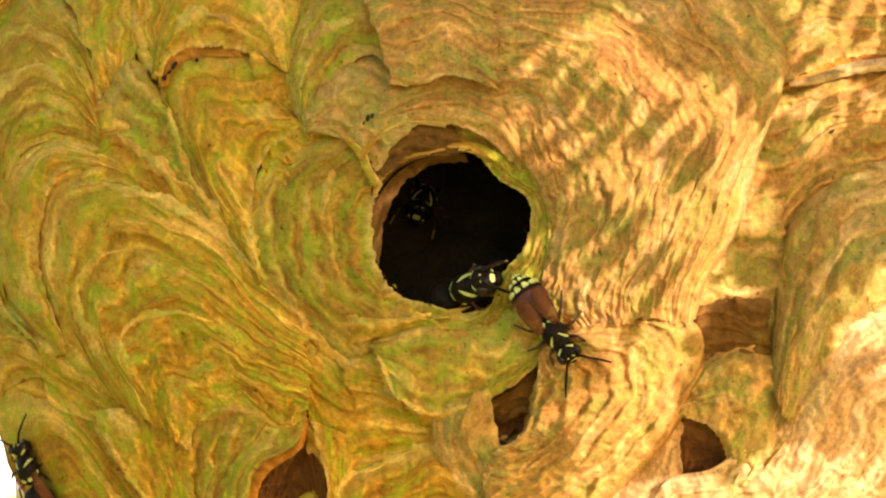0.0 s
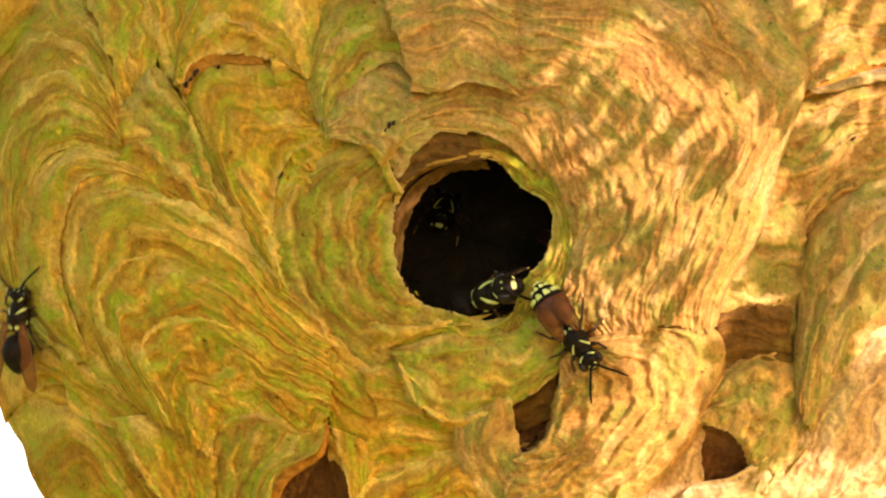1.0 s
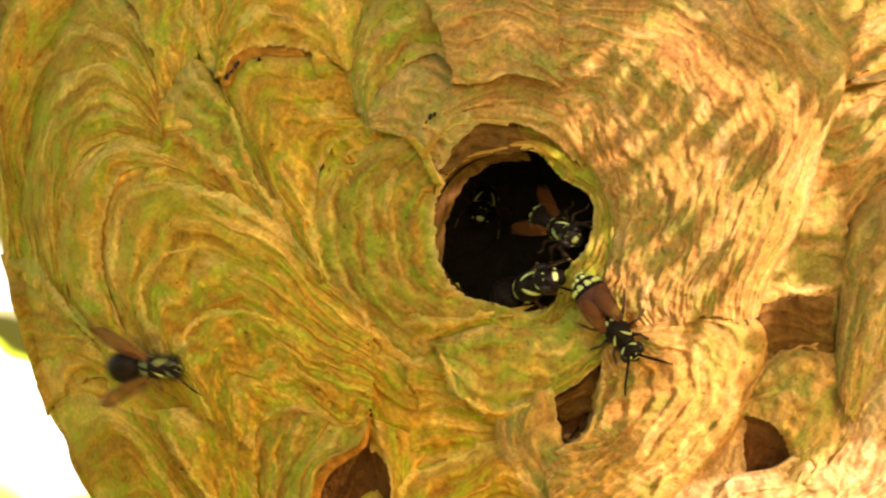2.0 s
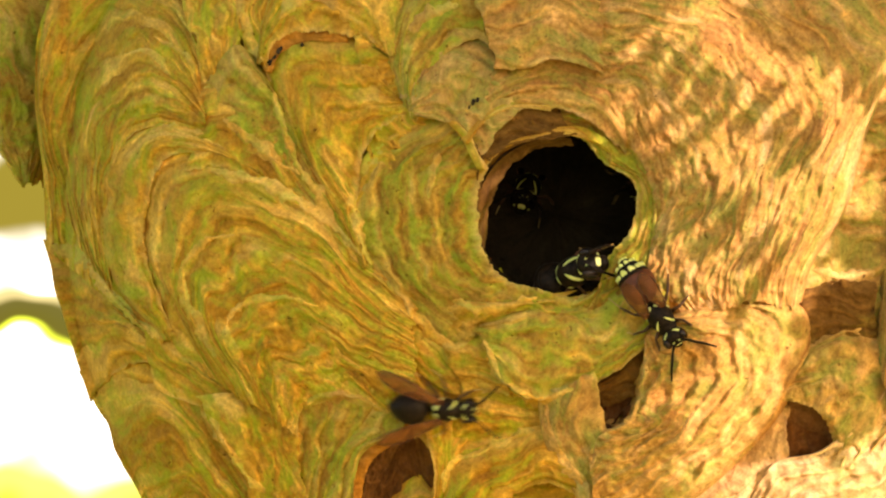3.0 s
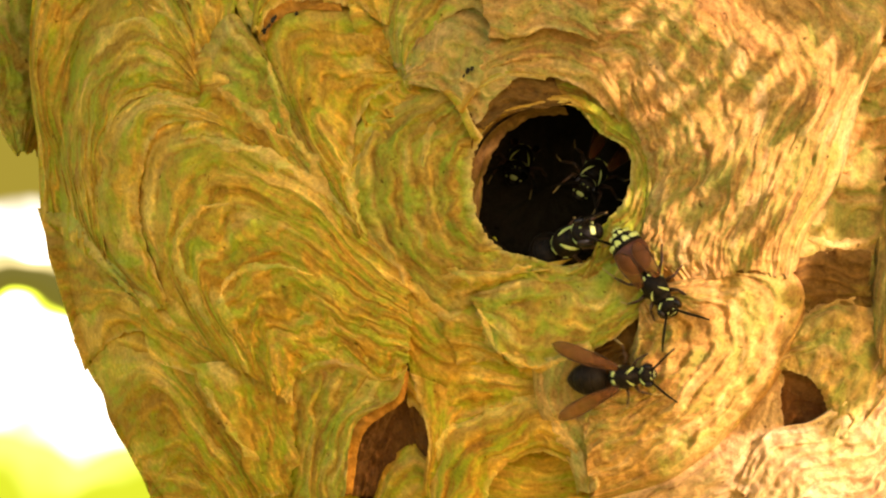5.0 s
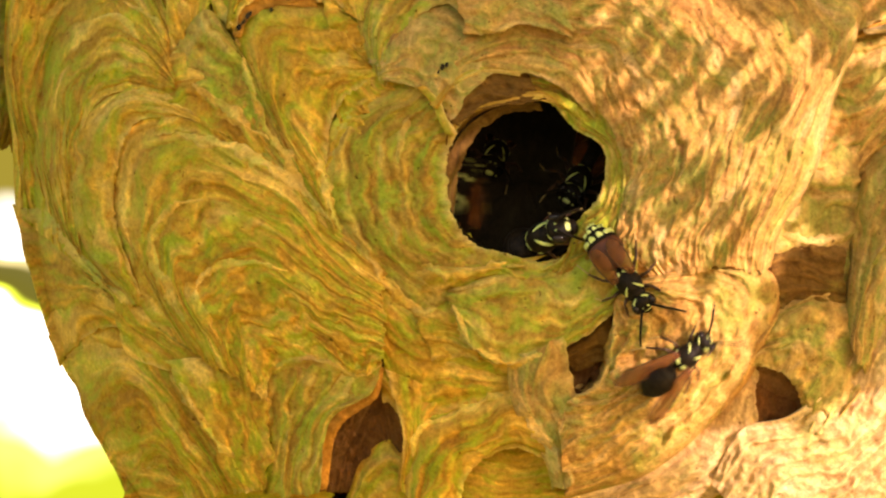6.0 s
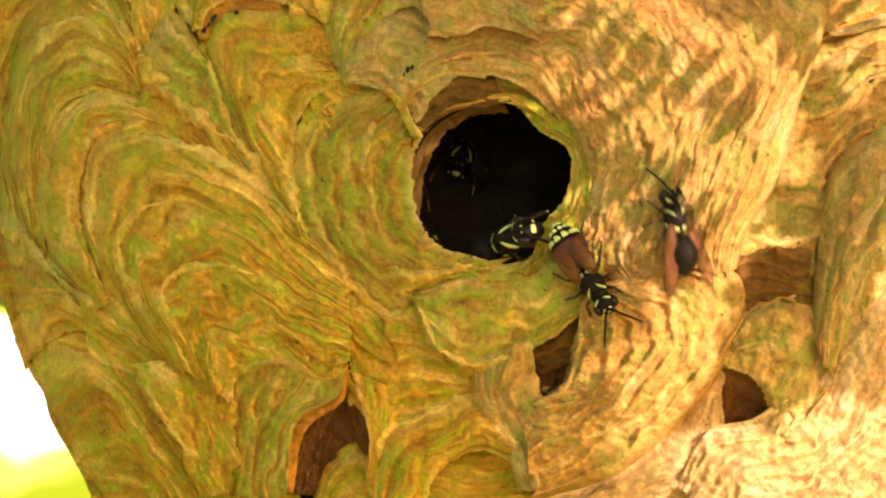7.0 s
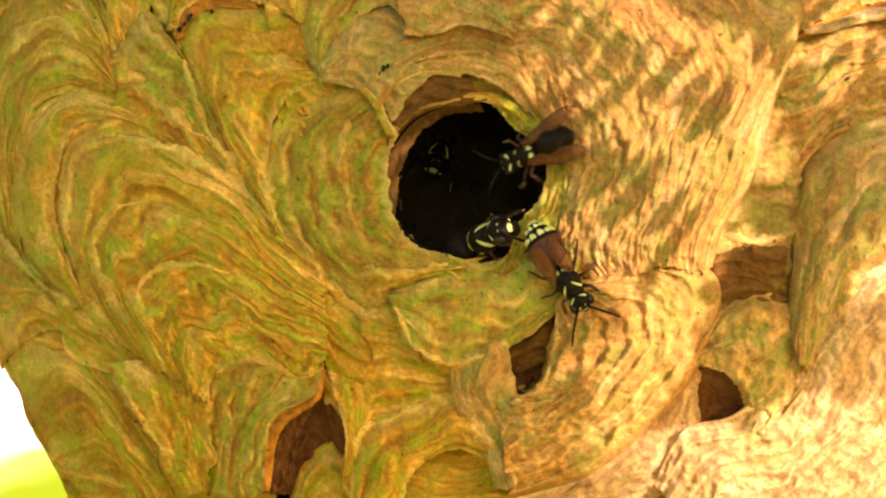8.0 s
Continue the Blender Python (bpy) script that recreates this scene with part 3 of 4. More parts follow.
sheet([(8.6, -47.7), (19.3, -41.4), (30.0, -33.3), (35.3, -26.6), (38.4, -27.1)], [(15.8, -54.5), (26.5, -49.1), (37.2, -44.6), (38.0, -39.2), (37.1, -37.4)], (3.0, 5.4, 4.4), BLEACHED, under=1, band=2.56, crumple=0.6)
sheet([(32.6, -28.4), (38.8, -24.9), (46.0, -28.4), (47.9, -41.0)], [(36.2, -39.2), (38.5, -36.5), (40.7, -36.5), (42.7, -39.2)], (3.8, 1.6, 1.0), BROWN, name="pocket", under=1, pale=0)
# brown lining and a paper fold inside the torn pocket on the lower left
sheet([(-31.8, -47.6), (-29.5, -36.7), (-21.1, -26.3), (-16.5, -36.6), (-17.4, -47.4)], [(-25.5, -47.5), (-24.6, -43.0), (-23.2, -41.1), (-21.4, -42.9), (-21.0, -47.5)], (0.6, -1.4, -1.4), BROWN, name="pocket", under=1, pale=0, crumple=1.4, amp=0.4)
sheet([(-27.7, -48.9), (-25.0, -42.5), (-21.1, -39.3), (-17.2, -40.9)], [(-25.6, -53.0), (-22.8, -51.1), (-20.1, -50.6), (-16.5, -51.1)], (-0.4, 1.6, 1.4), PAPER, under=0.6, band=2.03, crumple=1.3)
# small tears in the fresh orange edge and elsewhere: near-black patches for their shade
for tear_x, tear_z, tear_r, tear_h in ((-44.3, 26.9, 0.16, 6.3), (-44.2, 27.4, 0.12, 6.3), (-43.3, 28.2, 0.13, 6.3), (-42.8, 28.9, 0.22, 6.3), (-42.4, 29.5, 0.17, 6.3), (-39.2, 30.0, 0.12, 6.3), (61.7, 18.8, 0.24, 3.6), (61.1, 18.5, 0.14, 3.6), (47.4, 25.0, 0.16, 11.2), (-12.6, 20.0, 0.22, 8.6), (-11.8, 20.5, 0.22, 8.6), (-11.1, 20.9, 0.16, 8.6), (-0.2, -23.5, 0.14, 8.9)):
    sheet([(tear_x + tear_r * 1.3 * math.sin(k), tear_z + tear_r * 1.8 * math.cos(k) + 0.5 * tear_r * math.sin(k)) for k in range(6)], [(tear_x + 0.05 * math.sin(k), tear_z + 0.05 * math.cos(k)) for k in range(6)], (tear_h, tear_h, tear_h), DARK, closed=True, name="tear", under=0.1, amp=0, crumple=0, skirt=(2, 0.1), pale=0, tuck=0, jag=0, wob=0.2)
# raised, paler edges of single loads of pulp
strip([(-54.7, 10.7), (-47.9, 8.9), (-40.6, 6.2), (-34.3, 1.4), (-29.4, -3.7)], 2.21, 0.42, 0.41, PAPER)
strip([(-52.9, -19.7), (-58.0, -10.7), (-58.4, -5.3), (-54.8, -1.3), (-49.7, -0.1)], 1.53, 0.3, 0.28, PAPER)
strip([(-47.1, -23.3), (-51.2, -16.1), (-49.3, -11.6), (-43.4, -10.2), (-36.1, -11.5)], 1.36, 0.3, 0.19, PAPER)
strip([(-70.0, 26.5), (-66.6, 29.3), (-62.8, 28.6), (-60.4, 25.4)], 1.7, 0.3, 0.28, PAPER)
strip([(-63.4, 31.8), (-60.0, 29.9), (-57.2, 27.6), (-55.5, 24.9)], 1.53, 0.26, 0.28, PAPER)
strip([(-42.8, 34.0), (-40.3, 37.1), (-35.8, 37.0), (-31.2, 34.1), (-27.4, 30.1)], 2.38, 0.38, 0.33, PAPER)
strip([(-81.4, -1.6), (-75.1, -4.5), (-68.6, -11.7), (-62.2, -16.9)], 2.21, 0.42, 0.19, GREEN)
strip([(-43.6, 22.5), (-41.7, 15.3), (-38.1, 8.1), (-34.7, 3.8)], 1.7, 0.34, 0.33, PAPER)
strip([(-51.8, 18.4), (-47.2, 14.9), (-43.4, 11.6), (-39.2, 9.2)], 1.53, 0.3, 0.33, PAPER)
strip([(-31.1, 6.8), (-30.2, 0.5), (-27.7, -5.4)], 1.87, 0.34, 0.33, PAPER)
strip([(-22.3, 31.5), (-19.3, 34.2), (-14.1, 36.2)], 1.7, 0.3, 0.33, GREEN)
strip([(-49.8, 38.9), (-48.4, 34.3), (-46.9, 29.6), (-44.7, 25.2)], 1.53, 0.3, 0.33, PAPER)
strip([(-56.0, -27.2), (-52.7, -32.4), (-49.1, -37.8), (-45.1, -41.4)], 1.53, 0.34, 0.33, PAPER)
strip([(-15.3, -10.6), (-11.0, -11.9), (-6.6, -11.7), (-1.7, -10.0)], 1.7, 0.42, 0.28, PAPER)
strip([(-10.3, -16.7), (-9.1, -19.5), (-7.7, -23.1)], 1.53, 0.34, 0.39, PAPER)
strip([(-7.5, -23.5), (-1.7, -26.3), (3.9, -24.5)], 1.53, 0.26, 0.44, PAPER)
strip([(-25.3, -5.7), (-21.3, -12.8), (-16.0, -17.7), (-12.8, -17.4)], 1.87, 0.38, 0.33, PAPER)
strip([(-18.9, 5.4), (-18.4, 9.9), (-17.1, 12.9)], 1.7, 0.26, 0.19, GREEN)
strip([(41.5, -6.0), (45.9, -7.0), (51.5, -6.3)], 2.38, 0.51, 0.39, DRY)
strip([(14.8, -19.8), (14.2, -24.4), (12.6, -28.9), (8.9, -30.0)], 1.36, 0.42, 0.39, DRY)
strip([(-0.5, -26.8), (0.5, -32.5), (5.2, -39.9)], 1.53, 0.34, 0.33, DRY)
strip([(-16.8, -41.1), (-15.4, -36.6), (-9.3, -33.7), (-2.1, -31.1)], 1.53, 0.34, 0.33, PAPER)
strip([(-38.9, -27.9), (-36.0, -26.1), (-30.8, -26.2), (-25.2, -28.5)], 1.53, 0.34, 0.41, PAPER)
strip([(-65.5, 15.7), (-60.1, 17.1), (-54.7, 15.9)], 1.53, 0.26, 0.33, PAPER)


# ---------------------------------------------------------------- surroundings
def ground():
    m, nt, b = material("grass_ground", 0.9)
    tc = nt.nodes.new("ShaderNodeTexCoord")
    n1 = noise_tex(nt, tc.outputs["Object"], 1.3, 6, 0.65)
    n2 = noise_tex(nt, tc.outputs["Object"], 40, 3, 0.6)
    col = ramp(nt, n1, [(0.35, (0.36, 0.27, 0.09)), (0.5, (0.42, 0.35, 0.10)), (0.7, (0.50, 0.43, 0.13))])
    nt.links.new(mixed(nt, 0.5, col, ramp(nt, n2, [(0.3, (0.4, 0.4, 0.4)), (0.7, (1.3, 1.3, 1.3))]), "MULTIPLY"), b.inputs["Base Color"])
    n, half = 41, 400.0
    g = np.sign(np.linspace(-1, 1, n)) * np.abs(np.linspace(-1, 1, n)) ** 3 * half
    x, y = np.meshgrid(g, g, indexing="ij")
    z = 0.05 * fbm(x * 0.7, y * 0.7, 4) - 0.05
    me = grid_mesh("ground", np.stack([x, y, z], -1), np.stack([x, y], -1))
    me.flip_normals()
    me.materials.append(m)
    tagged(new("ground", me), "dry yellow grass under the tree", "ground", kind="structure")


def backdrop():
    """Leaves and sky far behind, too blurred to tell apart; the sheet emits their sunlight."""
    m, nt, b = material("glowing_distance", 1.0)
    tc = nt.nodes.new("ShaderNodeTexCoord")
    sep = nt.nodes.new("ShaderNodeSeparateXYZ")
    nt.links.new(tc.outputs["Object"], sep.inputs[0])
    soft = noise_tex(nt, tc.outputs["Object"], 26, 1.0, 0.5)
    add = nt.nodes.new("ShaderNodeMath")
    add.operation, add.inputs[1].default_value = "MULTIPLY_ADD", 0.05
    nt.links.new(soft, add.inputs[0])
    nt.links.new(sep.outputs[2], add.inputs[2])
    rng = nt.nodes.new("ShaderNodeMapRange")
    rng.inputs[1].default_value, rng.inputs[2].default_value = -0.13, 0.12
    nt.links.new(add.outputs[0], rng.inputs[0])
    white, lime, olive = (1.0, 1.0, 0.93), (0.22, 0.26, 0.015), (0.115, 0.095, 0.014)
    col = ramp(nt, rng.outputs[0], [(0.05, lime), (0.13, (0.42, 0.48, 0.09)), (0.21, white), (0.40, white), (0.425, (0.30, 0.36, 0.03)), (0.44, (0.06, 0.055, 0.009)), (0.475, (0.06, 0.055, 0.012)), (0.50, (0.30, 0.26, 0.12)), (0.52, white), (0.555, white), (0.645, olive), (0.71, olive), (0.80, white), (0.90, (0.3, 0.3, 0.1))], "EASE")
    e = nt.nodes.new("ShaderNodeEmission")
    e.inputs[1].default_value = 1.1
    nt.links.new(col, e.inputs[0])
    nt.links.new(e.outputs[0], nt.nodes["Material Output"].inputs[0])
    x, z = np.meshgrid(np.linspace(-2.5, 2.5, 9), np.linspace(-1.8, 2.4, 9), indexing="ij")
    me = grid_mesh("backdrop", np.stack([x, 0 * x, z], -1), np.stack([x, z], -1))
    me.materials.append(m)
    ob = tagged(new("backdrop", me), "glowing sheet of blurred foliage and white sky far behind", "backdrop", kind="structure")
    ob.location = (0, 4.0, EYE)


def hedge():
    """Added unseen hedge beside and behind the viewer; closes the garden, bounces green light."""
    m, nt, b = material("bounce_hedge_leaves", 0.7)
    tc = nt.nodes.new("ShaderNodeTexCoord")
    n1 = noise_tex(nt, tc.outputs["Object"], 9, 6, 0.75)
    nt.links.new(ramp(nt, n1, [(0.35, (0.07, 0.11, 0.012)), (0.5, (0.19, 0.26, 0.02)), (0.68, (0.34, 0.42, 0.04))]), b.inputs["Base Color"])
    relief(nt, b, n1, 1.0, 0.05)
    a, z = np.meshgrid(np.linspace(0, 1, 150), np.linspace(-0.1, 1.75, 60), indexing="ij")
    ang = radians(105) + a * radians(150)
    r = 3.2 + 0.22 * fbm(a * 30, z * 3, 21) + 0.10 * fbm(a * 120, z * 11, 22, 4) + 0.5 * np.clip(z - 1.8, 0, 1) ** 2
    me = grid_mesh("hedge", np.stack([r * np.cos(ang) * 1.0 - 0.2, r * np.sin(ang) * 1.6 - 0.8, z], -1), np.stack([a, z], -1))
    me.materials.append(m)
    tagged(new("hedge", me), "dense green hedge, unseen, added to bounce green light", "hedge", kind="structure")


hedge()
ground()
backdrop()


# ---- an unseen tree, added to carry the nest and throw dappled shade on it
def tube(bm, points, radii, sides=10):
    rings = []
    for i, p in enumerate(points):
        p = Vector(p)
        d = (Vector(points[min(i + 1, len(points) - 1)]) - Vector(points[max(i - 1, 0)])).normalized()
        q = d.to_track_quat("Z", "Y")
        rings.append([bm.verts.new(p + q @ Vector((radii[i] * math.cos(a), radii[i] * math.sin(a), 0))) for a in np.linspace(0, 2 * math.pi, sides, endpoint=False)])
    for a, b in zip(rings, rings[1:]):
        for k in range(sides):
            bm.faces.new((a[k], a[(k + 1) % sides], b[(k + 1) % sides], b[k]))
    bm.faces.new(rings[0][::-1])
    bm.faces.new(rings[-1])


def finish(name, bm, mat, parent, label="", smooth=True):
    bmesh.ops.recalc_face_normals(bm, faces=bm.faces)
    me = bpy.data.meshes.new(name)
    bm.to_mesh(me)
    bm.free()
    if smooth:
        for f in me.polygons:
            f.use_smooth = True
    return part(name, me, mat, parent, label)


def bark_material():
    m, nt, b = material("bark", 0.9)
    tc = nt.nodes.new("ShaderNodeTexCoord")
    n = noise_tex(nt, stretch(nt, tc.outputs["Object"], 30, 30, 6), 1.0, 6, 0.7)
    nt.links.new(ramp(nt, n, [(0.3, (0.05, 0.035, 0.025)), (0.7, (0.20, 0.15, 0.11))]), b.inputs["Base Color"])
    relief(nt, b, n, 0.8, 0.01)
    return m


def leaf_material():
    m, nt, b = material("tree_leaf", 0.5)
    tc = nt.nodes.new("ShaderNodeTexCoord")
    n = noise_tex(nt, tc.outputs["Object"], 25, 3, 0.6)
    nt.links.new(ramp(nt, n, [(0.3, (0.04, 0.09, 0.012)), (0.7, (0.09, 0.16, 0.02))]), b.inputs["Base Color"])
    return m


def shade_tree():
    tree = tagged(new("tree"), "unseen broad-leaved tree added to carry and shade the nest", "tree")
    tree.location = (0.95, 0.25, -0.06)
    bark, leafy = bark_material(), leaf_material()
    bm = bmesh.new()
    tube(bm, [(0.06 * math.sin(k * 1.3), 0.05 * math.cos(k), 0.35 * k) for k in range(10)], [0.17 - 0.012 * k for k in range(10)], 18)
    finish("trunk", bm, bark, tree)
    base = tree.location
    top = Vector((CX * MM, RY * MM, EYE + (CZ + RZ) * MM + 0.004)) - base
    bm = bmesh.new()
    tube(bm, [(0, 0, 1.65), (-0.30, -0.05, 1.74), (-0.62, -0.10, 1.765), top, top + Vector((-0.35, -0.05, 0.06))], [0.05, 0.035, 0.024, 0.017, 0.008])
    finish("limb", bm, bark, tree)
    far = 0.36
    hub = ORIGIN + SUN_TO * far - base
    bm = bmesh.new()
    tube(bm, [(0, 0, 2.2), (-0.2, -0.3, 2.15), hub + Vector((0.16, 0.04, 0.12)), hub + Vector((0.04, 0.0, 0.05)), hub + Vector((-0.05, -0.02, 0.0))], [0.035, 0.022, 0.008, 0.004, 0.002])
    finish("limb", bm, bark, tree)
    for reach in ((0.05, 0.0, 0.36), (-0.32, -0.12, 0.46), (-0.25, 0.25, 0.42), (0.18, -0.30, 0.44)):
        tip = ORIGIN + Vector(reach) - base
        bm = bmesh.new()
        tube(bm, [(0, 0, 2.45), Vector((0, 0, 2.45)).lerp(tip, 0.5) + Vector((0, 0, 0.06)), tip], [0.03, 0.014, 0.003], 8)
        finish("limb", bm, bark, tree)
    rnd = random.Random(11)
    bm = bmesh.new()

    def leaf(spot, length, d, turn=None, slim=0.30):
        p = spot + SUN_TO * d - base
        turn = rnd.uniform(0, 6.3) if turn is None else turn
        q = SUN_TO.to_track_quat("Z", "Y") @ Euler((rnd.uniform(-0.6, 0.6), rnd.uniform(-0.6, 0.6), turn)).to_quaternion()
        w = length * slim
        prof = [(-0.5, 0.04), (-0.3, 0.75), (-0.05, 1.0), (0.2, 0.75), (0.5, 0.02)]
        rows = [[bm.verts.new(p + q @ Vector((length * a, w * b * s, 0.10 * length * (abs(s) * b - a * a)))) for s in (-1, 0, 1)] for a, b in prof]
        for r0, r1 in zip(rows, rows[1:]):
            for k in (0, 1):
                bm.faces.new((r0[k], r0[k + 1], r1[k + 1], r1[k]))

    for gx in range(-125, 120, 7):
        for gz in range(-85, 90, 7):
            x, z = gx + rnd.uniform(-4, 4), gz + rnd.uniform(-4, 4)
            line = -20 + 5 * math.sin(z / 14.0) - 0.12 * (z + 10) - (9 if z < -28 else 0) + (32 if -27 < z < -12 else 0)
            spot = ORIGIN + Vector((x * MM, -body(x, z) * MM - 0.006, z * MM))
            if x < line - 3:
                leaf(spot, rnd.uniform(0.020, 0.032), far + rnd.uniform(-0.06, 0.10))
                leaf(spot, rnd.uniform(0.016, 0.028), far + rnd.uniform(-0.06, 0.10))

    def leaflet(spot, length, width, d, lean):
        """A narrow leaflet of a compound leaf; lean is the way in which its shade points on the nest."""
        want = Vector((math.cos(lean), 0, math.sin(lean)))
        ax = (want - SUN_TO * want.dot(SUN_TO))
        ax, p = ax.normalized() * ax.length, spot + SUN_TO * d - base
        ay = SUN_TO.cross(ax).normalized()
        prof = [(-0.5, 0.15), (-0.25, 0.9), (0.05, 1.0), (0.3, 0.7), (0.5, 0.05)]
        rows = [[bm.verts.new(p + ax * length * a + ay * width * 0.5 * b * s + SUN_TO * 0.05 * length * abs(s)) for s in (-1, 0, 1)] for a, b in prof]
        for r0, r1 in zip(rows, rows[1:]):
            for k in (0, 1):
                bm.faces.new((r0[k], r0[k + 1], r1[k + 1], r1[k]))

    for gx in range(-30, 130, 15):
        for gz in range(-75, 85, 20):
            lean = rnd.gauss(0.80, 0.10)
            cx, cz = gx + rnd.uniform(-5, 5), gz + rnd.uniform(-6, 6) + 0.4 * gx
            if rnd.random() < 0.10 - 0.017 * cz + (0.2 if 4 < cx < 42 and cz < -8 else 0):
                continue
            d = max(0.07, (96 - cx) / 670) + rnd.uniform(0, 0.02)
            for k in range(-3, 4):
                r = k * 4.6 + rnd.uniform(-0.6, 0.6)
                x, z = cx + r * math.sin(lean), cz - r * math.cos(lean)
                if x > -18 + 5 * math.sin(z / 14.0) and not (z < 13 and 35 + 0.30 * z < x < 47 + 0.27 * z):
                    spot = ORIGIN + Vector((x * MM, -body(x, z) * MM - 0.008, z * MM))
                    leaflet(spot, rnd.uniform(0.010, 0.015), rnd.uniform(0.0018, 0.0030), d, lean + rnd.gauss(0, 0.12))
    # leaf clusters set to darken chosen parts of the nest
    for _ in range(45):
        x, z = rnd.uniform(-24, 16), rnd.uniform(8, 52)
        leaf(ORIGIN + Vector((x * MM, -body(x, z) * MM - 0.008, z * MM)), rnd.uniform(0.010, 0.018), 0.2 + rnd.uniform(0, 0.05), None, 0.2)
    for _ in range(11):
        x, z = rnd.uniform(56, 96), rnd.choice((rnd.uniform(2, 20), rnd.uniform(36, 52)))
        leaf(ORIGIN + Vector((x * MM, -body(x, z) * MM - 0.004, z * MM)), rnd.uniform(0.010, 0.018), 0.16 + rnd.uniform(0, 0.05), None, 0.18)
    for _ in range(24):
        x, z = rnd.uniform(34, 55), rnd.uniform(26, 46)
        leaf(ORIGIN + Vector((x * MM, -body(x, z) * MM - 0.009, z * MM)), rnd.uniform(0.012, 0.018), 0.16 + rnd.uniform(0, 0.04), None, 0.2)
    for _ in range(26):
        x, z = rnd.uniform(37, 58), rnd.uniform(-33, -13)
        leaf(ORIGIN + Vector((x * MM, -body(x, z) * MM - 0.008, z * MM)), rnd.uniform(0.010, 0.016), 0.16 + rnd.uniform(0, 0.04), None, 0.24)
    for _ in range(12):
        z = rnd.uniform(-18, 20)
        x = rnd.uniform(48, 58) + 0.27 * z
        leaf(ORIGIN + Vector((x * MM, -body(x, z) * MM - 0.006, z * MM)), rnd.uniform(0.010, 0.016), 0.16 + rnd.uniform(0, 0.04), None, 0.24)
    for _ in range(29):
        x, z = rnd.uniform(58, 100), rnd.uniform(-34, 70)
        leaf(ORIGIN + Vector((x * MM, -body(x, z) * MM - 0.006, z * MM)), rnd.uniform(0.014, 0.024), 0.2 + rnd.uniform(-0.04, 0.05), None, 0.22)
    # added crown, unseen over the nest, to cut the light from above
    for _ in range(1500):
        a, r = rnd.uniform(0, 6.3), 0.55 * math.sqrt(rnd.random())
        p = ORIGIN + Vector((0.02 + r * math.cos(a), 0.02 + 0.8 * r * math.sin(a), 0.24 + rnd.uniform(0, 0.28) + 0.25 * r)) - base
        q = Euler((rnd.uniform(-0.7, 0.7), rnd.uniform(-0.7, 0.7), rnd.uniform(0, 6.3))).to_quaternion()
        ln = rnd.uniform(0.025, 0.05)
        rows = [[bm.verts.new(p + q @ Vector((ln * e, ln * 0.28 * b * s, 0.1 * ln * (abs(s) * b - e * e)))) for s in (-1, 0, 1)] for e, b in ((-0.5, 0.04), (-0.25, 0.8), (0.1, 1.0), (0.5, 0.03))]
        for r0, r1 in zip(rows, rows[1:]):
            for k in (0, 1):
                bm.faces.new((r0[k], r0[k + 1], r1[k + 1], r1[k]))
    tagged(finish("leaves", bm, leafy, tree, "small green leaves in clusters"), kind="stuff")


shade_tree()


# ---------------------------------------------------------------- hornets
def shell_material():
    m, nt, b = material("hornet_black", 0.5)
    b.inputs["Specular IOR Level"].default_value = 0.09
    tc = nt.nodes.new("ShaderNodeTexCoord")
    n = noise_tex(nt, tc.outputs["Object"], 1400, 3, 0.6)
    nt.links.new(ramp(nt, n, [(0.35, (0.006, 0.004, 0.002)), (0.7, (0.022, 0.013, 0.006))]), b.inputs["Base Color"])
    relief(nt, b, n, 0.3, 0.0001)
    return m


def tinted(name, low, high, rough, scale=900):
    m, nt, b = material(name, rough)
    b.inputs["Specular IOR Level"].default_value = 0.25
    tc = nt.nodes.new("ShaderNodeTexCoord")
    n = noise_tex(nt, tc.outputs["Object"], scale, 3, 0.6)
    nt.links.new(ramp(nt, n, [(0.35, low), (0.7, high)]), b.inputs["Base Color"])
    return m


def wing_material(name, low, high, alpha):
    m, nt, b = material(name, 0.5)
    b.inputs["Specular IOR Level"].default_value = 0.2
    tc = nt.nodes.new("ShaderNodeTexCoord")
    n = noise_tex(nt, stretch(nt, tc.outputs["Object"], 250, 900, 200), 1.0, 3, 0.6)
    nt.links.new(ramp(nt, n, [(0.3, low), (0.7, high)]), b.inputs["Base Color"])
    b.inputs["Alpha"].default_value = alpha
    return m


BLACK, IVORY = shell_material(), tinted("pale_yellow_marking", (0.58, 0.62, 0.16), (0.76, 0.78, 0.28), 0.5)
LEG, FOOT = tinted("dark_brown_leg", (0.03, 0.014, 0.006), (0.13, 0.055, 0.018), 0.4), tinted("yellow_brown_foot", (0.35, 0.22, 0.06), (0.55, 0.38, 0.12), 0.5)
EYE_BLACK, WING = tinted("eye_black", (0.010, 0.007, 0.006), (0.03, 0.018, 0.012), 0.15), wing_material("amber_wing", (0.12, 0.036, 0.009), (0.25, 0.080, 0.015), 0.52)
MAROON = tinted("maroon_abdomen", (0.075, 0.020, 0.010), (0.17, 0.052, 0.020), 0.5, 700)


def ball(bm, centre, radii, rings=14, sides=20):
    m = Matrix.Translation(Vector(centre) * MM) @ Matrix.Diagonal((*[r * MM for r in radii], 1))
    bmesh.ops.create_uvsphere(bm, u_segments=sides, v_segments=rings, radius=1, matrix=m)


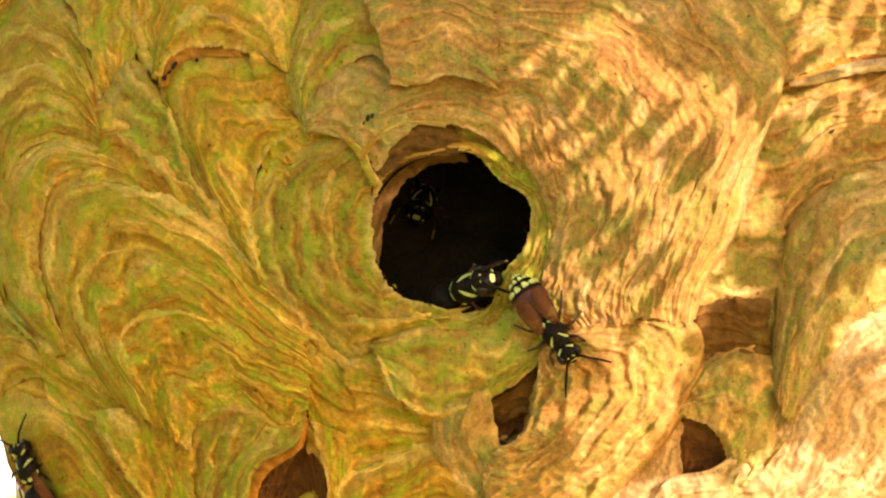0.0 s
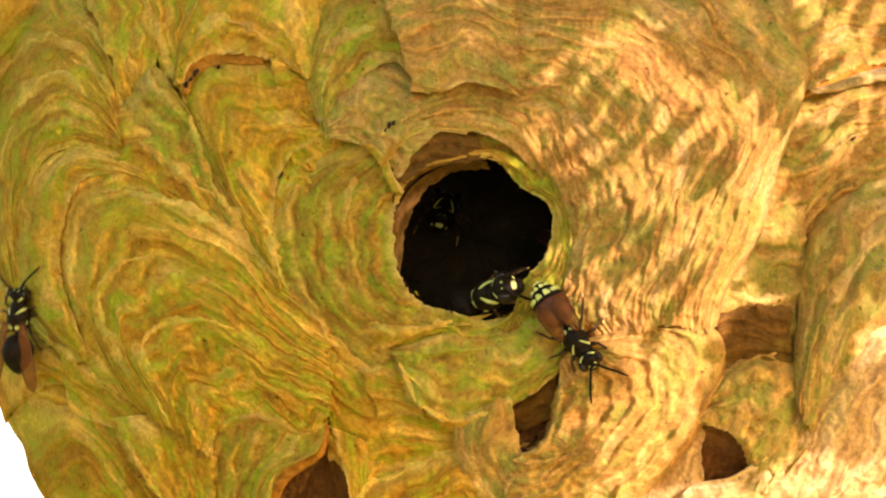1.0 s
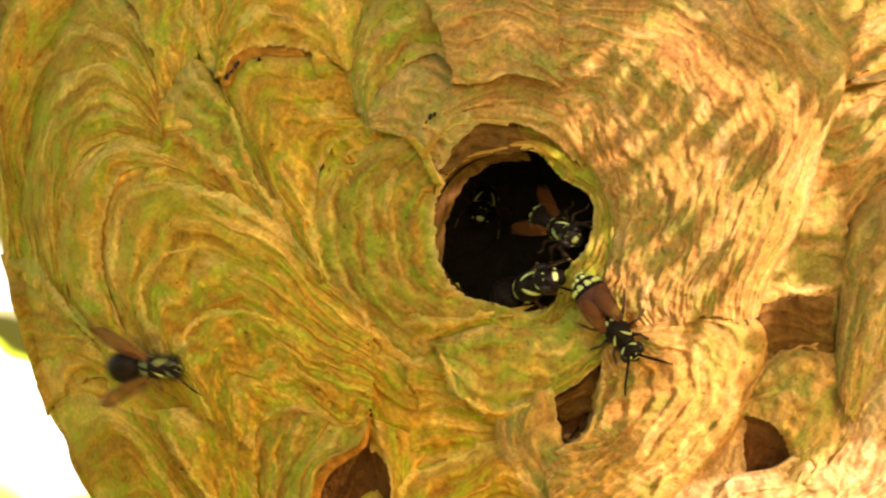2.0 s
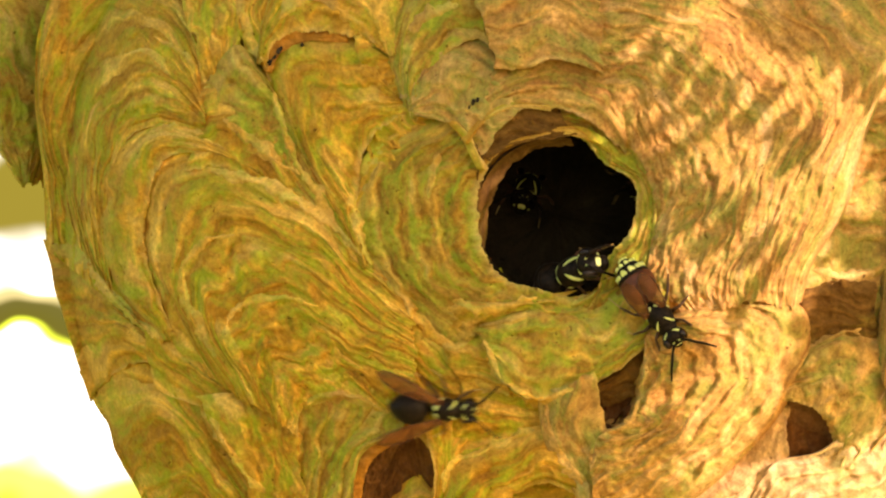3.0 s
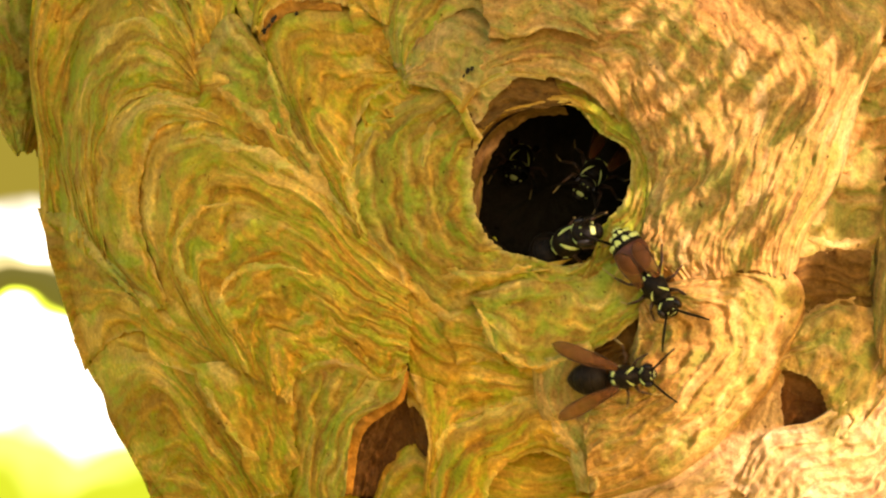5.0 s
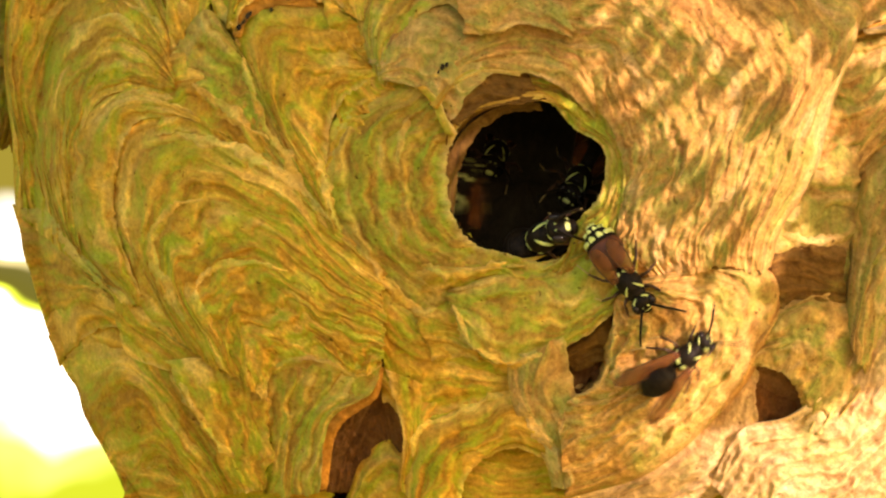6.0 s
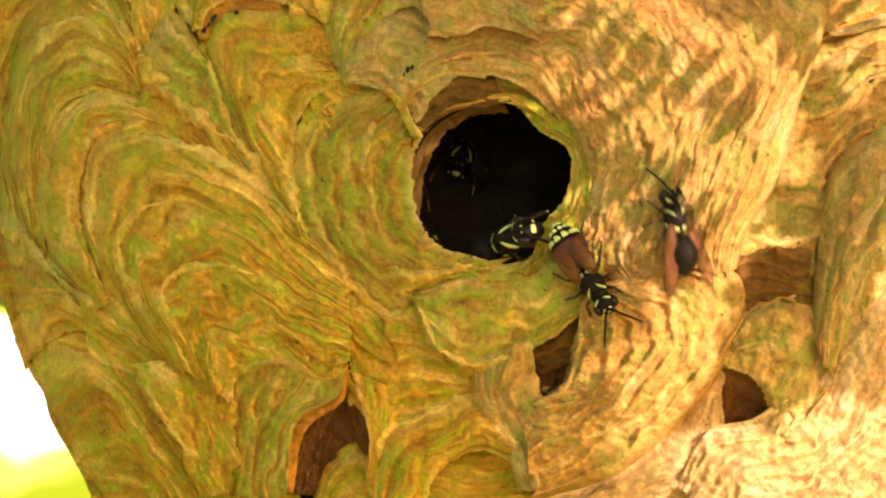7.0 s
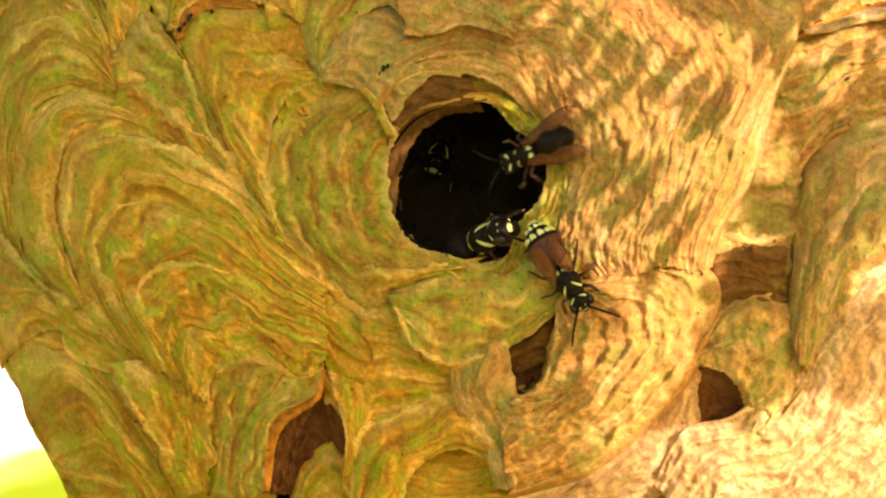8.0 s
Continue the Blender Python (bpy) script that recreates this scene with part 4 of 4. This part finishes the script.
def marking(parent, centre, radii, way, long, wide, spin=0.0, lift=0.05):
    """A pale patch that hugs an egg-shaped body part."""
    d = Vector(way).normalized()
    t1 = d.orthogonal().normalized() if abs(d.x) > 0.95 else d.cross(Vector((0, 1, 0)) if abs(d.y) < 0.7 else Vector((1, 0, 0))).normalized()
    t2 = d.cross(t1)
    t1, t2 = t1 * math.cos(spin) + t2 * math.sin(spin), t2 * math.cos(spin) - t1 * math.sin(spin)
    bm = bmesh.new()

    def at(r, a, up):
        w = 1 + 0.12 * math.sin(3 * a + d.x * 5)
        q = (d + t1 * (long * r * w * math.cos(a)) + t2 * (wide * r * w * math.sin(a))).normalized()
        return bm.verts.new(Vector([centre[i] + q[i] * (radii[i] + up) for i in range(3)]) * MM)
    n = 16
    top = at(0, 0, lift * 1.3)
    loops = [[at(r, 2 * math.pi * k / n, u) for k in range(n)] for r, u in ((0.5, lift * 1.2), (0.9, lift), (1.0, -0.08))]
    for k in range(n):
        bm.faces.new((top, loops[0][k], loops[0][(k + 1) % n]))
        for a, b in zip(loops, loops[1:]):
            bm.faces.new((a[k], b[k], b[(k + 1) % n], a[(k + 1) % n]))
    return finish("marking", bm, IVORY, parent, "pale yellow marking")


def leg_tube(points, radii):
    bm = bmesh.new()
    tube(bm, [Vector(p) * MM for p in points], [r * MM for r in radii], 8)
    return bm


def make_wing(side, spread, rise, parent, length):
    """A long narrow wing, folded lengthwise, hinged at its root."""
    bm = bmesh.new()
    n = 18
    rows = []
    for i in range(n):
        k = i / (n - 1)
        half = 1.25 * (math.sin(math.pi * min(k * 0.62 + 0.06, 1)) ** 0.8) * (1 - k ** 7) ** 0.5 + 0.12
        x = -length * k
        rows.append([(x, side * (0.35 * half * s + half * s * 0.65 + 0.6 * k * k), 0.35 * math.sin(k * 3) - 0.22 * s * s + 0.08 * math.sin(9 * k + 2 * s)) for s in (-1, -0.5, 0, 0.5, 1)])
    up = [[bm.verts.new(Vector(p) * MM) for p in r] for r in rows]
    dn = [[bm.verts.new((Vector(p) + Vector((0, 0, -0.07))) * MM) for p in r] for r in rows]
    for lay in (up, dn):
        for a, b in zip(lay, lay[1:]):
            for j in range(4):
                bm.faces.new((a[j], a[j + 1], b[j + 1], b[j]))
    for a, b, c, d in zip(up, up[1:], dn, dn[1:]):
        bm.faces.new((a[0], b[0], d[0], c[0]))
        bm.faces.new((a[4], b[4], d[4], c[4]))
    bm.faces.new((*up[0], *dn[0][::-1]))
    bm.faces.new((*up[-1], *dn[-1][::-1]))
    ob = finish("wing", bm, WING, parent, "amber brown wing")
    ob.matrix_basis = wing_pose(side, spread, rise)
    for edge in (0, 4):
        bm = bmesh.new()
        tube(bm, [Vector(r[edge]) * MM for r in rows[::2]], [0.10 * MM] * 8 + [0.05 * MM], 6)
        finish("vein", bm, LEG, ob)
    return ob


def wing_pose(side, spread, rise):
    return pose(-0.6 * MM, side * 1.7 * MM, 1.75 * MM, side * -8, -rise, -side * spread)


def hornet(label, spread=10, rise=-3, tip_marks=True, wings=12.6, cover=None, droop=False, bold=1.0, tail=7.4):
    ob = tagged(new("hornet"), label, "hornet", group="hornets on the nest")
    th = ((0, 0, 0), (2.7, 2.12, 2.15))
    bm = bmesh.new()
    ball(bm, *th, 18, 24)
    ball(bm, (-1.6, 0, 0.1), (1.15, 1.5, 1.4))
    ball(bm, (2.2, 0, -0.2), (1.1, 1.6, 1.4))
    thorax = finish("thorax", bm, BLACK, ob, "black hairy thorax")
    for s in (-1, 1):
        marking(thorax, *th, (-0.62, 0.36 * s, 0.72), 0.18 * bold, 0.27 * bold)
        marking(thorax, *th, (0.62, 0.66 * s, 0.46), 0.85, 0.08 * bold ** 1.6, 0.5 * s)
        marking(thorax, *th, (-0.25, 0.95 * s, 0.15), 0.13 * bold, 0.12 * bold)
    hd = ((3.95, 0, -0.25), (1.45, 2.02, 1.9))
    bm = bmesh.new()
    ball(bm, *hd, 16, 22)
    ball(bm, (4.7, 0, -1.9), (0.9, 1.1, 0.8))
    head = finish("head", bm, BLACK, ob, "black head with pale face")
    for s in (-1, 1):
        bm = bmesh.new()
        ball(bm, (4.35, 1.48 * s, 0.05), (0.98, 0.70, 1.40))
        finish("eye", bm, EYE_BLACK, head, "glossy dark eye")
        marking(head, *hd, (0.80, 0.30 * s, 0.62), 0.20, 0.08, 0.6 * s)
        marking(head, *hd, (-0.22, 0.60 * s, 0.70), 0.72, 0.12 * bold, 0.9 * s)
        marking(head, *hd, (0.75, 0.75 * s, -0.55), 0.18, 0.16)
        feeler = [(5.2, 0.6 * s, 0.9), (5.9, 1.1 * s, 0.8), (6.2, 1.7 * s, -0.6), (6.0, 2.1 * s, -2.2), (5.4, 2.2 * s, -3.6)] if droop else [(5.2, 0.6 * s, 0.9), (5.9, 1.2 * s, 1.5), (7.1, 2.1 * s, 1.8), (8.5, 3.3 * s, 1.5), (9.8, 4.3 * s, 0.8)]
        finish("antenna", leg_tube(feeler, [0.24, 0.20, 0.22, 0.21, 0.14]), BLACK, head, "thin dark antenna")
    marking(head, *hd, (0.9, 0, -0.35), 0.42, 0.36)
    bm = bmesh.new()
    tube(bm, [Vector(p) * MM for p in ((-2.3, 0, 0.0), (-2.75, 0, -0.1), (-3.2, 0, -0.1))], [0.6 * MM, 0.32 * MM, 0.8 * MM], 12)
    finish("waist", bm, BLACK, ob)
    # abdomen: overlapping rings that taper to the sting
    stops = [(-2.9 - tail * f, w) for f, w in ((0, 0.6), (0.10, 2.0), (0.32, 2.85), (0.54, 2.85), (0.74, 2.2), (0.90, 1.2), (1, 0.12))]
    for k, ((x0, r0), (x1, r1)) in enumerate(zip(stops, stops[1:])):
        bm = bmesh.new()
        pts, rad = [], []
        for j in range(7):
            f = j / 6
            pts.append(Vector((x0 + (x1 - x0) * f, 0, -0.012 * (x0 + (x1 - x0) * f + 3) ** 2)) * MM)
            rad.append((r0 + (r1 - r0) * f + 0.07 * math.sin(math.pi * f) - (0.07 if j == 6 else 0)) * MM)
        tube(bm, pts, rad, 20)
        seg = finish("abdomen_ring", bm, cover if cover and k < 3 else BLACK, ob, "maroon abdomen ring" if cover and k < 3 else "")
        if tip_marks and k >= 3:
            xm, rm = (x0 + x1) / 2 - 0.25, (r0 + r1) / 2 + 0.12
            for s in (-1, 1):
                for lat in (0.30, 0.92, 1.5):
                    marking(seg, (xm, 0, -0.012 * (xm + 3) ** 2), (rm, rm, rm), (0.0, s * math.sin(lat), math.cos(lat)), 0.34 if k < 5 else 0.42, 0.23)
    for s in (-1, 1):
        if wings:
            make_wing(s, spread, rise, ob, wings)
        for root, knee, ankle, toe in (((1.3, 1.1, -1.6), (2.6, 2.7, -0.4), (4.3, 3.4, -2.4), (6.2, 3.6, -3.0)),
                                       ((0.0, 1.2, -1.8), (0.4, 3.5, -0.3), (-0.5, 5.4, -2.3), (-2.2, 6.6, -3.0)),
                                       ((-1.2, 1.1, -1.7), (-2.7, 3.3, -0.2), (-5.2, 4.7, -2.2), (-7.8, 5.5, -3.0))):
            p = [Vector((a, s * b * (0.62 if droop else 1), c)) for a, b, c in (root, knee, ankle, toe)]
            leg = finish("leg", leg_tube([p[0], p[0].lerp(p[1], 0.5), p[1], p[1].lerp(p[2], 0.5), p[2]], [0.34, 0.36, 0.22, 0.24, 0.14]), LEG, ob)
            finish("foot", leg_tube([p[2], p[2].lerp(p[3], 0.4), p[2].lerp(p[3], 0.7) + Vector((0, 0, -0.15)), p[3]], [0.14, 0.12, 0.11, 0.08]), FOOT, leg, "yellow-brown foot")
    return ob


bpy.context.view_layer.update()
DEPS = bpy.context.evaluated_depsgraph_get()


def surface(x, z):
    """The nest's face at x, z (millimetres): how far it lies in front of the middle plane."""
    hit, place, _, _, ob, _ = scene.ray_cast(DEPS, ORIGIN + Vector((x * MM, -0.06, z * MM)), Vector((0, 1, 0)), distance=0.2)
    return -place.y / MM if hit else body(x, z)


def stance(p, heading, lift=3.0, pitch=0.0, roll=0.0, deep=None):
    """The pose of a hornet over p = (x, z): it heads that way in the nest's face, follows the face's slope, and sits lift over it;
    deep: its distance behind the middle plane instead."""
    x, z = p
    if deep is None:
        near = [(2.2 * a, 2.2 * b, surface(x + 2.2 * a, z + 2.2 * b)) for a in range(-3, 4) for b in range(-3, 4)]
        mid = sorted(c for _, _, c in near)[28]
        near = [(a, b, max(mid - 4, min(mid + 4, c))) for a, b, c in near]
        y = -mid - lift
        dx, dz = (sum(n[k] * n[2] for n in near) / sum(n[k] ** 2 for n in near) for k in (0, 1))
        up = Vector((-dx * 0.8, -1, -dz * 0.8)).normalized()
    else:
        y, up = deep, Vector((0, -1, 0))
    f = Vector((math.cos(radians(heading)), 0, math.sin(radians(heading))))
    f.y = -(f.x * up.x + f.z * up.z) / up.y
    f.normalize()
    side = up.cross(f)
    m = Matrix((f, side, up)).transposed().to_4x4()
    return Matrix.Translation(ORIGIN + Vector((x, y, z)) * MM) @ m @ pose(0, 0, 0, roll, -pitch, 0)


RESTING = hornet("black hornet with yellow tail spots resting head down below the entrance", -7, -13, True, 6.6, MAROON, tail=8.4)
GUARD = hornet("black hornet with yellow stripes leaning over the entrance rim", tip_marks=False, wings=0, droop=True, bold=1.3, tail=5.2)
WALKER = hornet("black hornet with half-spread amber wings walking over the nest", 20, 4, False)
FLYER = hornet("black hornet that leaves the entrance and flies past", 10, 0)
INNER = hornet("black hornet with a pale face deep in the dark entrance", 6, -4)
PEEPER = hornet("black hornet with a pale face looking out of the entrance", 6, -4)


WALKER.scale = FLYER.scale = (0.9, 0.9, 0.9)
RESTING.scale = (0.98, 0.98, 0.98)
GUARD.scale = (1.16, 1.16, 1.16)


def motions():
    walk(RESTING, [(t, stance(p, a, 2.6)) for t, p, a in (
        (0.0, (17.4, -13.1), -55), (2.0, (17.4, -13.1), -55), (3.4, (17.4, -13.2), -56), (6.4, (17.3, -13.3), -55), (6.9, (16.9, -13.1), -58), (8.0, (16.9, -13.0), -58))])
    walk(GUARD, [(t, stance(p, a, pitch=q, roll=-24, deep=d)) for t, p, a, q, d in (
        (0.0, (3.8, -6.2), 28, 54, -1.2), (3.0, (3.8, -6.2), 28, 54, -1.2), (5.0, (3.9, -6.3), 30, 54, -1.2), (8.0, (3.9, -6.2), 28, 54, -1.2))])
    walk(INNER, [(t, stance(p, a, pitch=q, deep=d)) for t, p, a, q, d in (
        (0.0, (-3.2, 8.1), 250, 62, 43), (1.5, (-3.2, 7.9), 255, 62, 43), (4.5, (-3.6, 7.0), 250, 60, 43), (8.0, (-3.2, 7.6), 252, 62, 43))])
    walk(PEEPER, [(t, stance(p, a, pitch=q, deep=d)) for t, p, a, q, d in (
        (0.0, (20.1, 9.0), 250, 55, 32), (2.7, (20.1, 9.0), 250, 55, 32), (3.3, (10.8, 8.3), 245, 55, 29), (4.0, (9.7, 7.4), 240, 52, 22), (4.5, (8.6, 6.1), 235, 50, 14),
        (4.7, (7.8, 5.4), 235, 50, 14), (5.8, (9.6, 3.2), 240, 50, 22), (6.2, (10.0, 2.8), 240, 50, 26), (6.8, (20.1, 3.7), 240, 50, 32), (8.0, (20.1, 3.7), 240, 50, 32))])
    walk(WALKER, [(t, stance(p, a, 2.8, *more)) for t, p, a, *more in (
        (0.0, (-66.8, -35.7), 110), (0.3, (-67.9, -30.9), 110), (0.6, (-70.4, -23.1), 106), (0.85, (-71.8, -14.2), 96), (1.0, (-71.6, -9.9), 88), (1.1, (-71.6, -9.3), 86), (1.2, (-71.9, -9.0), 85), (1.3, (-71.4, -8.8), 77),
        (1.4, (-71.1, -9.7), 68), (1.5, (-70.6, -11.0), 54), (1.6, (-68.6, -12.4), 32), (1.7, (-66.6, -13.3), 18), (1.8, (-63.6, -14.3), 6), (1.9, (-60.0, -16.4), 2), (2.0, (-55.8, -18.9), 0),
        (2.1, (-51.7, -20.8), -18), (2.2, (-47.7, -22.8), -26), (2.5, (-35.5, -26.2), -18), (2.9, (-20.0, -27.7), -4), (3.3, (-6.9, -29.0), 8), (3.4, (-4.8, -30.4), -8), (3.5, (-3.5, -32.2), -8),
        (3.7, (0.4, -33.1), 2), (3.8, (2.0, -31.7), 16), (3.9, (2.7, -29.8), 26), (4.0, (4.6, -28.8), 32), (4.1, (4.8, -26.5), 44), (4.3, (6.2, -24.1), 44), (4.5, (6.1, -24.5), 28),
        (4.7, (8.0, -25.7), 12), (5.2, (14.8, -28.0), 2), (5.8, (20.8, -28.0), 6), (6.0, (26.4, -25.0), 40), (6.2, (28.0, -22.5), 52), (6.4, (29.2, -19.9), 70), (6.5, (30.1, -18.4), 75),
        (6.6, (30.3, -16.7), 80), (6.8, (31.7, -12.3), 92, 0, 14), (7.0, (30.0, -3.1), 101, 0, 26), (7.1, (29.1, -0.8), 115, 0, 24), (7.2, (27.3, 3.7), 138, 0, 12), (7.3, (23.7, 6.4), 153),
        (7.4, (19.2, 7.6), 170), (7.6, (16.2, 7.8), 180, 0, 0, -9.5), (7.8, (12.8, 8.1), 192, -8, 0, -9.0), (8.0, (10.7, 6.9), 205, -32, 10, -6.0))])
    walk(FLYER, [(t, stance(p, a, pitch=q, deep=d)) for t, p, a, q, d in (
        (0.0, (20.1, 0.1), 300, 60, 32), (0.9, (20.1, 0.1), 300, 60, 32), (1.3, (9.6, 0.6), 310, 64, 14), (1.5, (8.8, 1.6), 312, 66, 6), (1.8, (7.8, 2.2), 316, 66, 2),
        (2.0, (8.6, 2.8), 326, 62, 0), (2.1, (9.6, 2.4), 334, 54, -2), (2.2, (11.0, 1.6), 340, 36, -7), (2.32, (19.2, -5.3), 320, 35, -40), (2.5, (63.8, -28.4), 330, 20, -110),
        (2.7, (99.4, -85.4), 270, 10, -130), (2.95, (-43.1, -130.0), 180, 10, -130), (3.15, (-114.4, -23.1), 120, 10, -60), (3.22, (-99.2, -18.6), 60, 10, -30), (3.3, (-65.6, -18.0), 5, 10, -12), (3.4, (-30.6, -14.9), 0, 10, -22),
        (3.5, (-12.8, -19.1), -35, 10, -24), (3.6, (-3.5, -32.9), -60, 10, -24), (3.68, (-0.8, -39.6), -50, 10, -26), (3.76, (1.4, -54.3), -40, 10, -28), (3.95, (15.7, -65.8), 10, 10, -32), (4.05, (26.4, -50.7), 45, 10, -34), (4.1, (33.9, -39.1), 40, 10, -36), (4.18, (63.8, -28.4), 10, 10, -40), (4.3, (90.5, -58.7), -60, 10, -60),
        (4.6, (81.6, -112.2), -120, 10, -100), (5.4, (10.3, -112.2), -180, 10, -100), (5.65, (4.1, -58.7), -250, 10, -50), (5.8, (1.0, -27.5), -265, 10, -28), (5.9, (-2.6, -2.6), -275, 5, -16),
        (5.95, (-3.5, 1.4), -285, -30, 8), (6.0, (-8.4, 3.2), -300, -50, 26), (6.2, (-11.9, 4.1), -300, -50, 32), (8.0, (-12.8, 4.1), -300, -50, 34))])
    for side, wing in zip((-1, 1), [c for c in FLYER.children if c.name.startswith("wing")]):
        walk(wing, [(t, wing_pose(side, a, r)) for t, a, r in ((0.0, 10, 0), (2.05, 10, 0), (2.2, 60, 25), (5.9, 65, 25), (6.0, 15, 0), (8.0, 10, 0))])

    for side, wing in zip((-1, 1), [c for c in WALKER.children if c.name.startswith("wing")]):
        walk(wing, [(t, wing_pose(side, a, r)) for t, a, r in ((0.0, 10, 2), (1.3, 9, 2), (1.8, 18, 6), (2.2, 24, 8), (3.3, 20, 4), (4.6, 22, 5), (6.2, 10, 4), (6.8, 9, 4), (7.0, 9, 5), (7.3, 12, 6), (7.6, 8, 3), (8.0, 8, 2))])
    # a running gait: the legs swing in two sets of three; the feelers twitch
    legs = [c for c in WALKER.children if c.name.startswith("leg")]
    for k, leg in enumerate(legs):
        walk(leg, [(t / 10, pose(0, 0, 0, 0, 0, (2 if 10 < t < 14 else 9) * math.sin(t * 2.33 + math.pi * (k % 2)))) for t in range(0, 81)])
    for who, rate in ((WALKER, 1.7), (RESTING, 0.6)):
        head = [c for c in who.children if c.name.startswith("head")][0]
        for k, feeler in enumerate(c for c in head.children if c.name.startswith("antenna")):
            walk(feeler, [(t / 5, pose(0, 0, 0, 0, 2.5 * math.sin(t * rate + k), 4 * math.sin(t * rate * 0.7 + 2 * k))) for t in range(0, 41)])


motions()
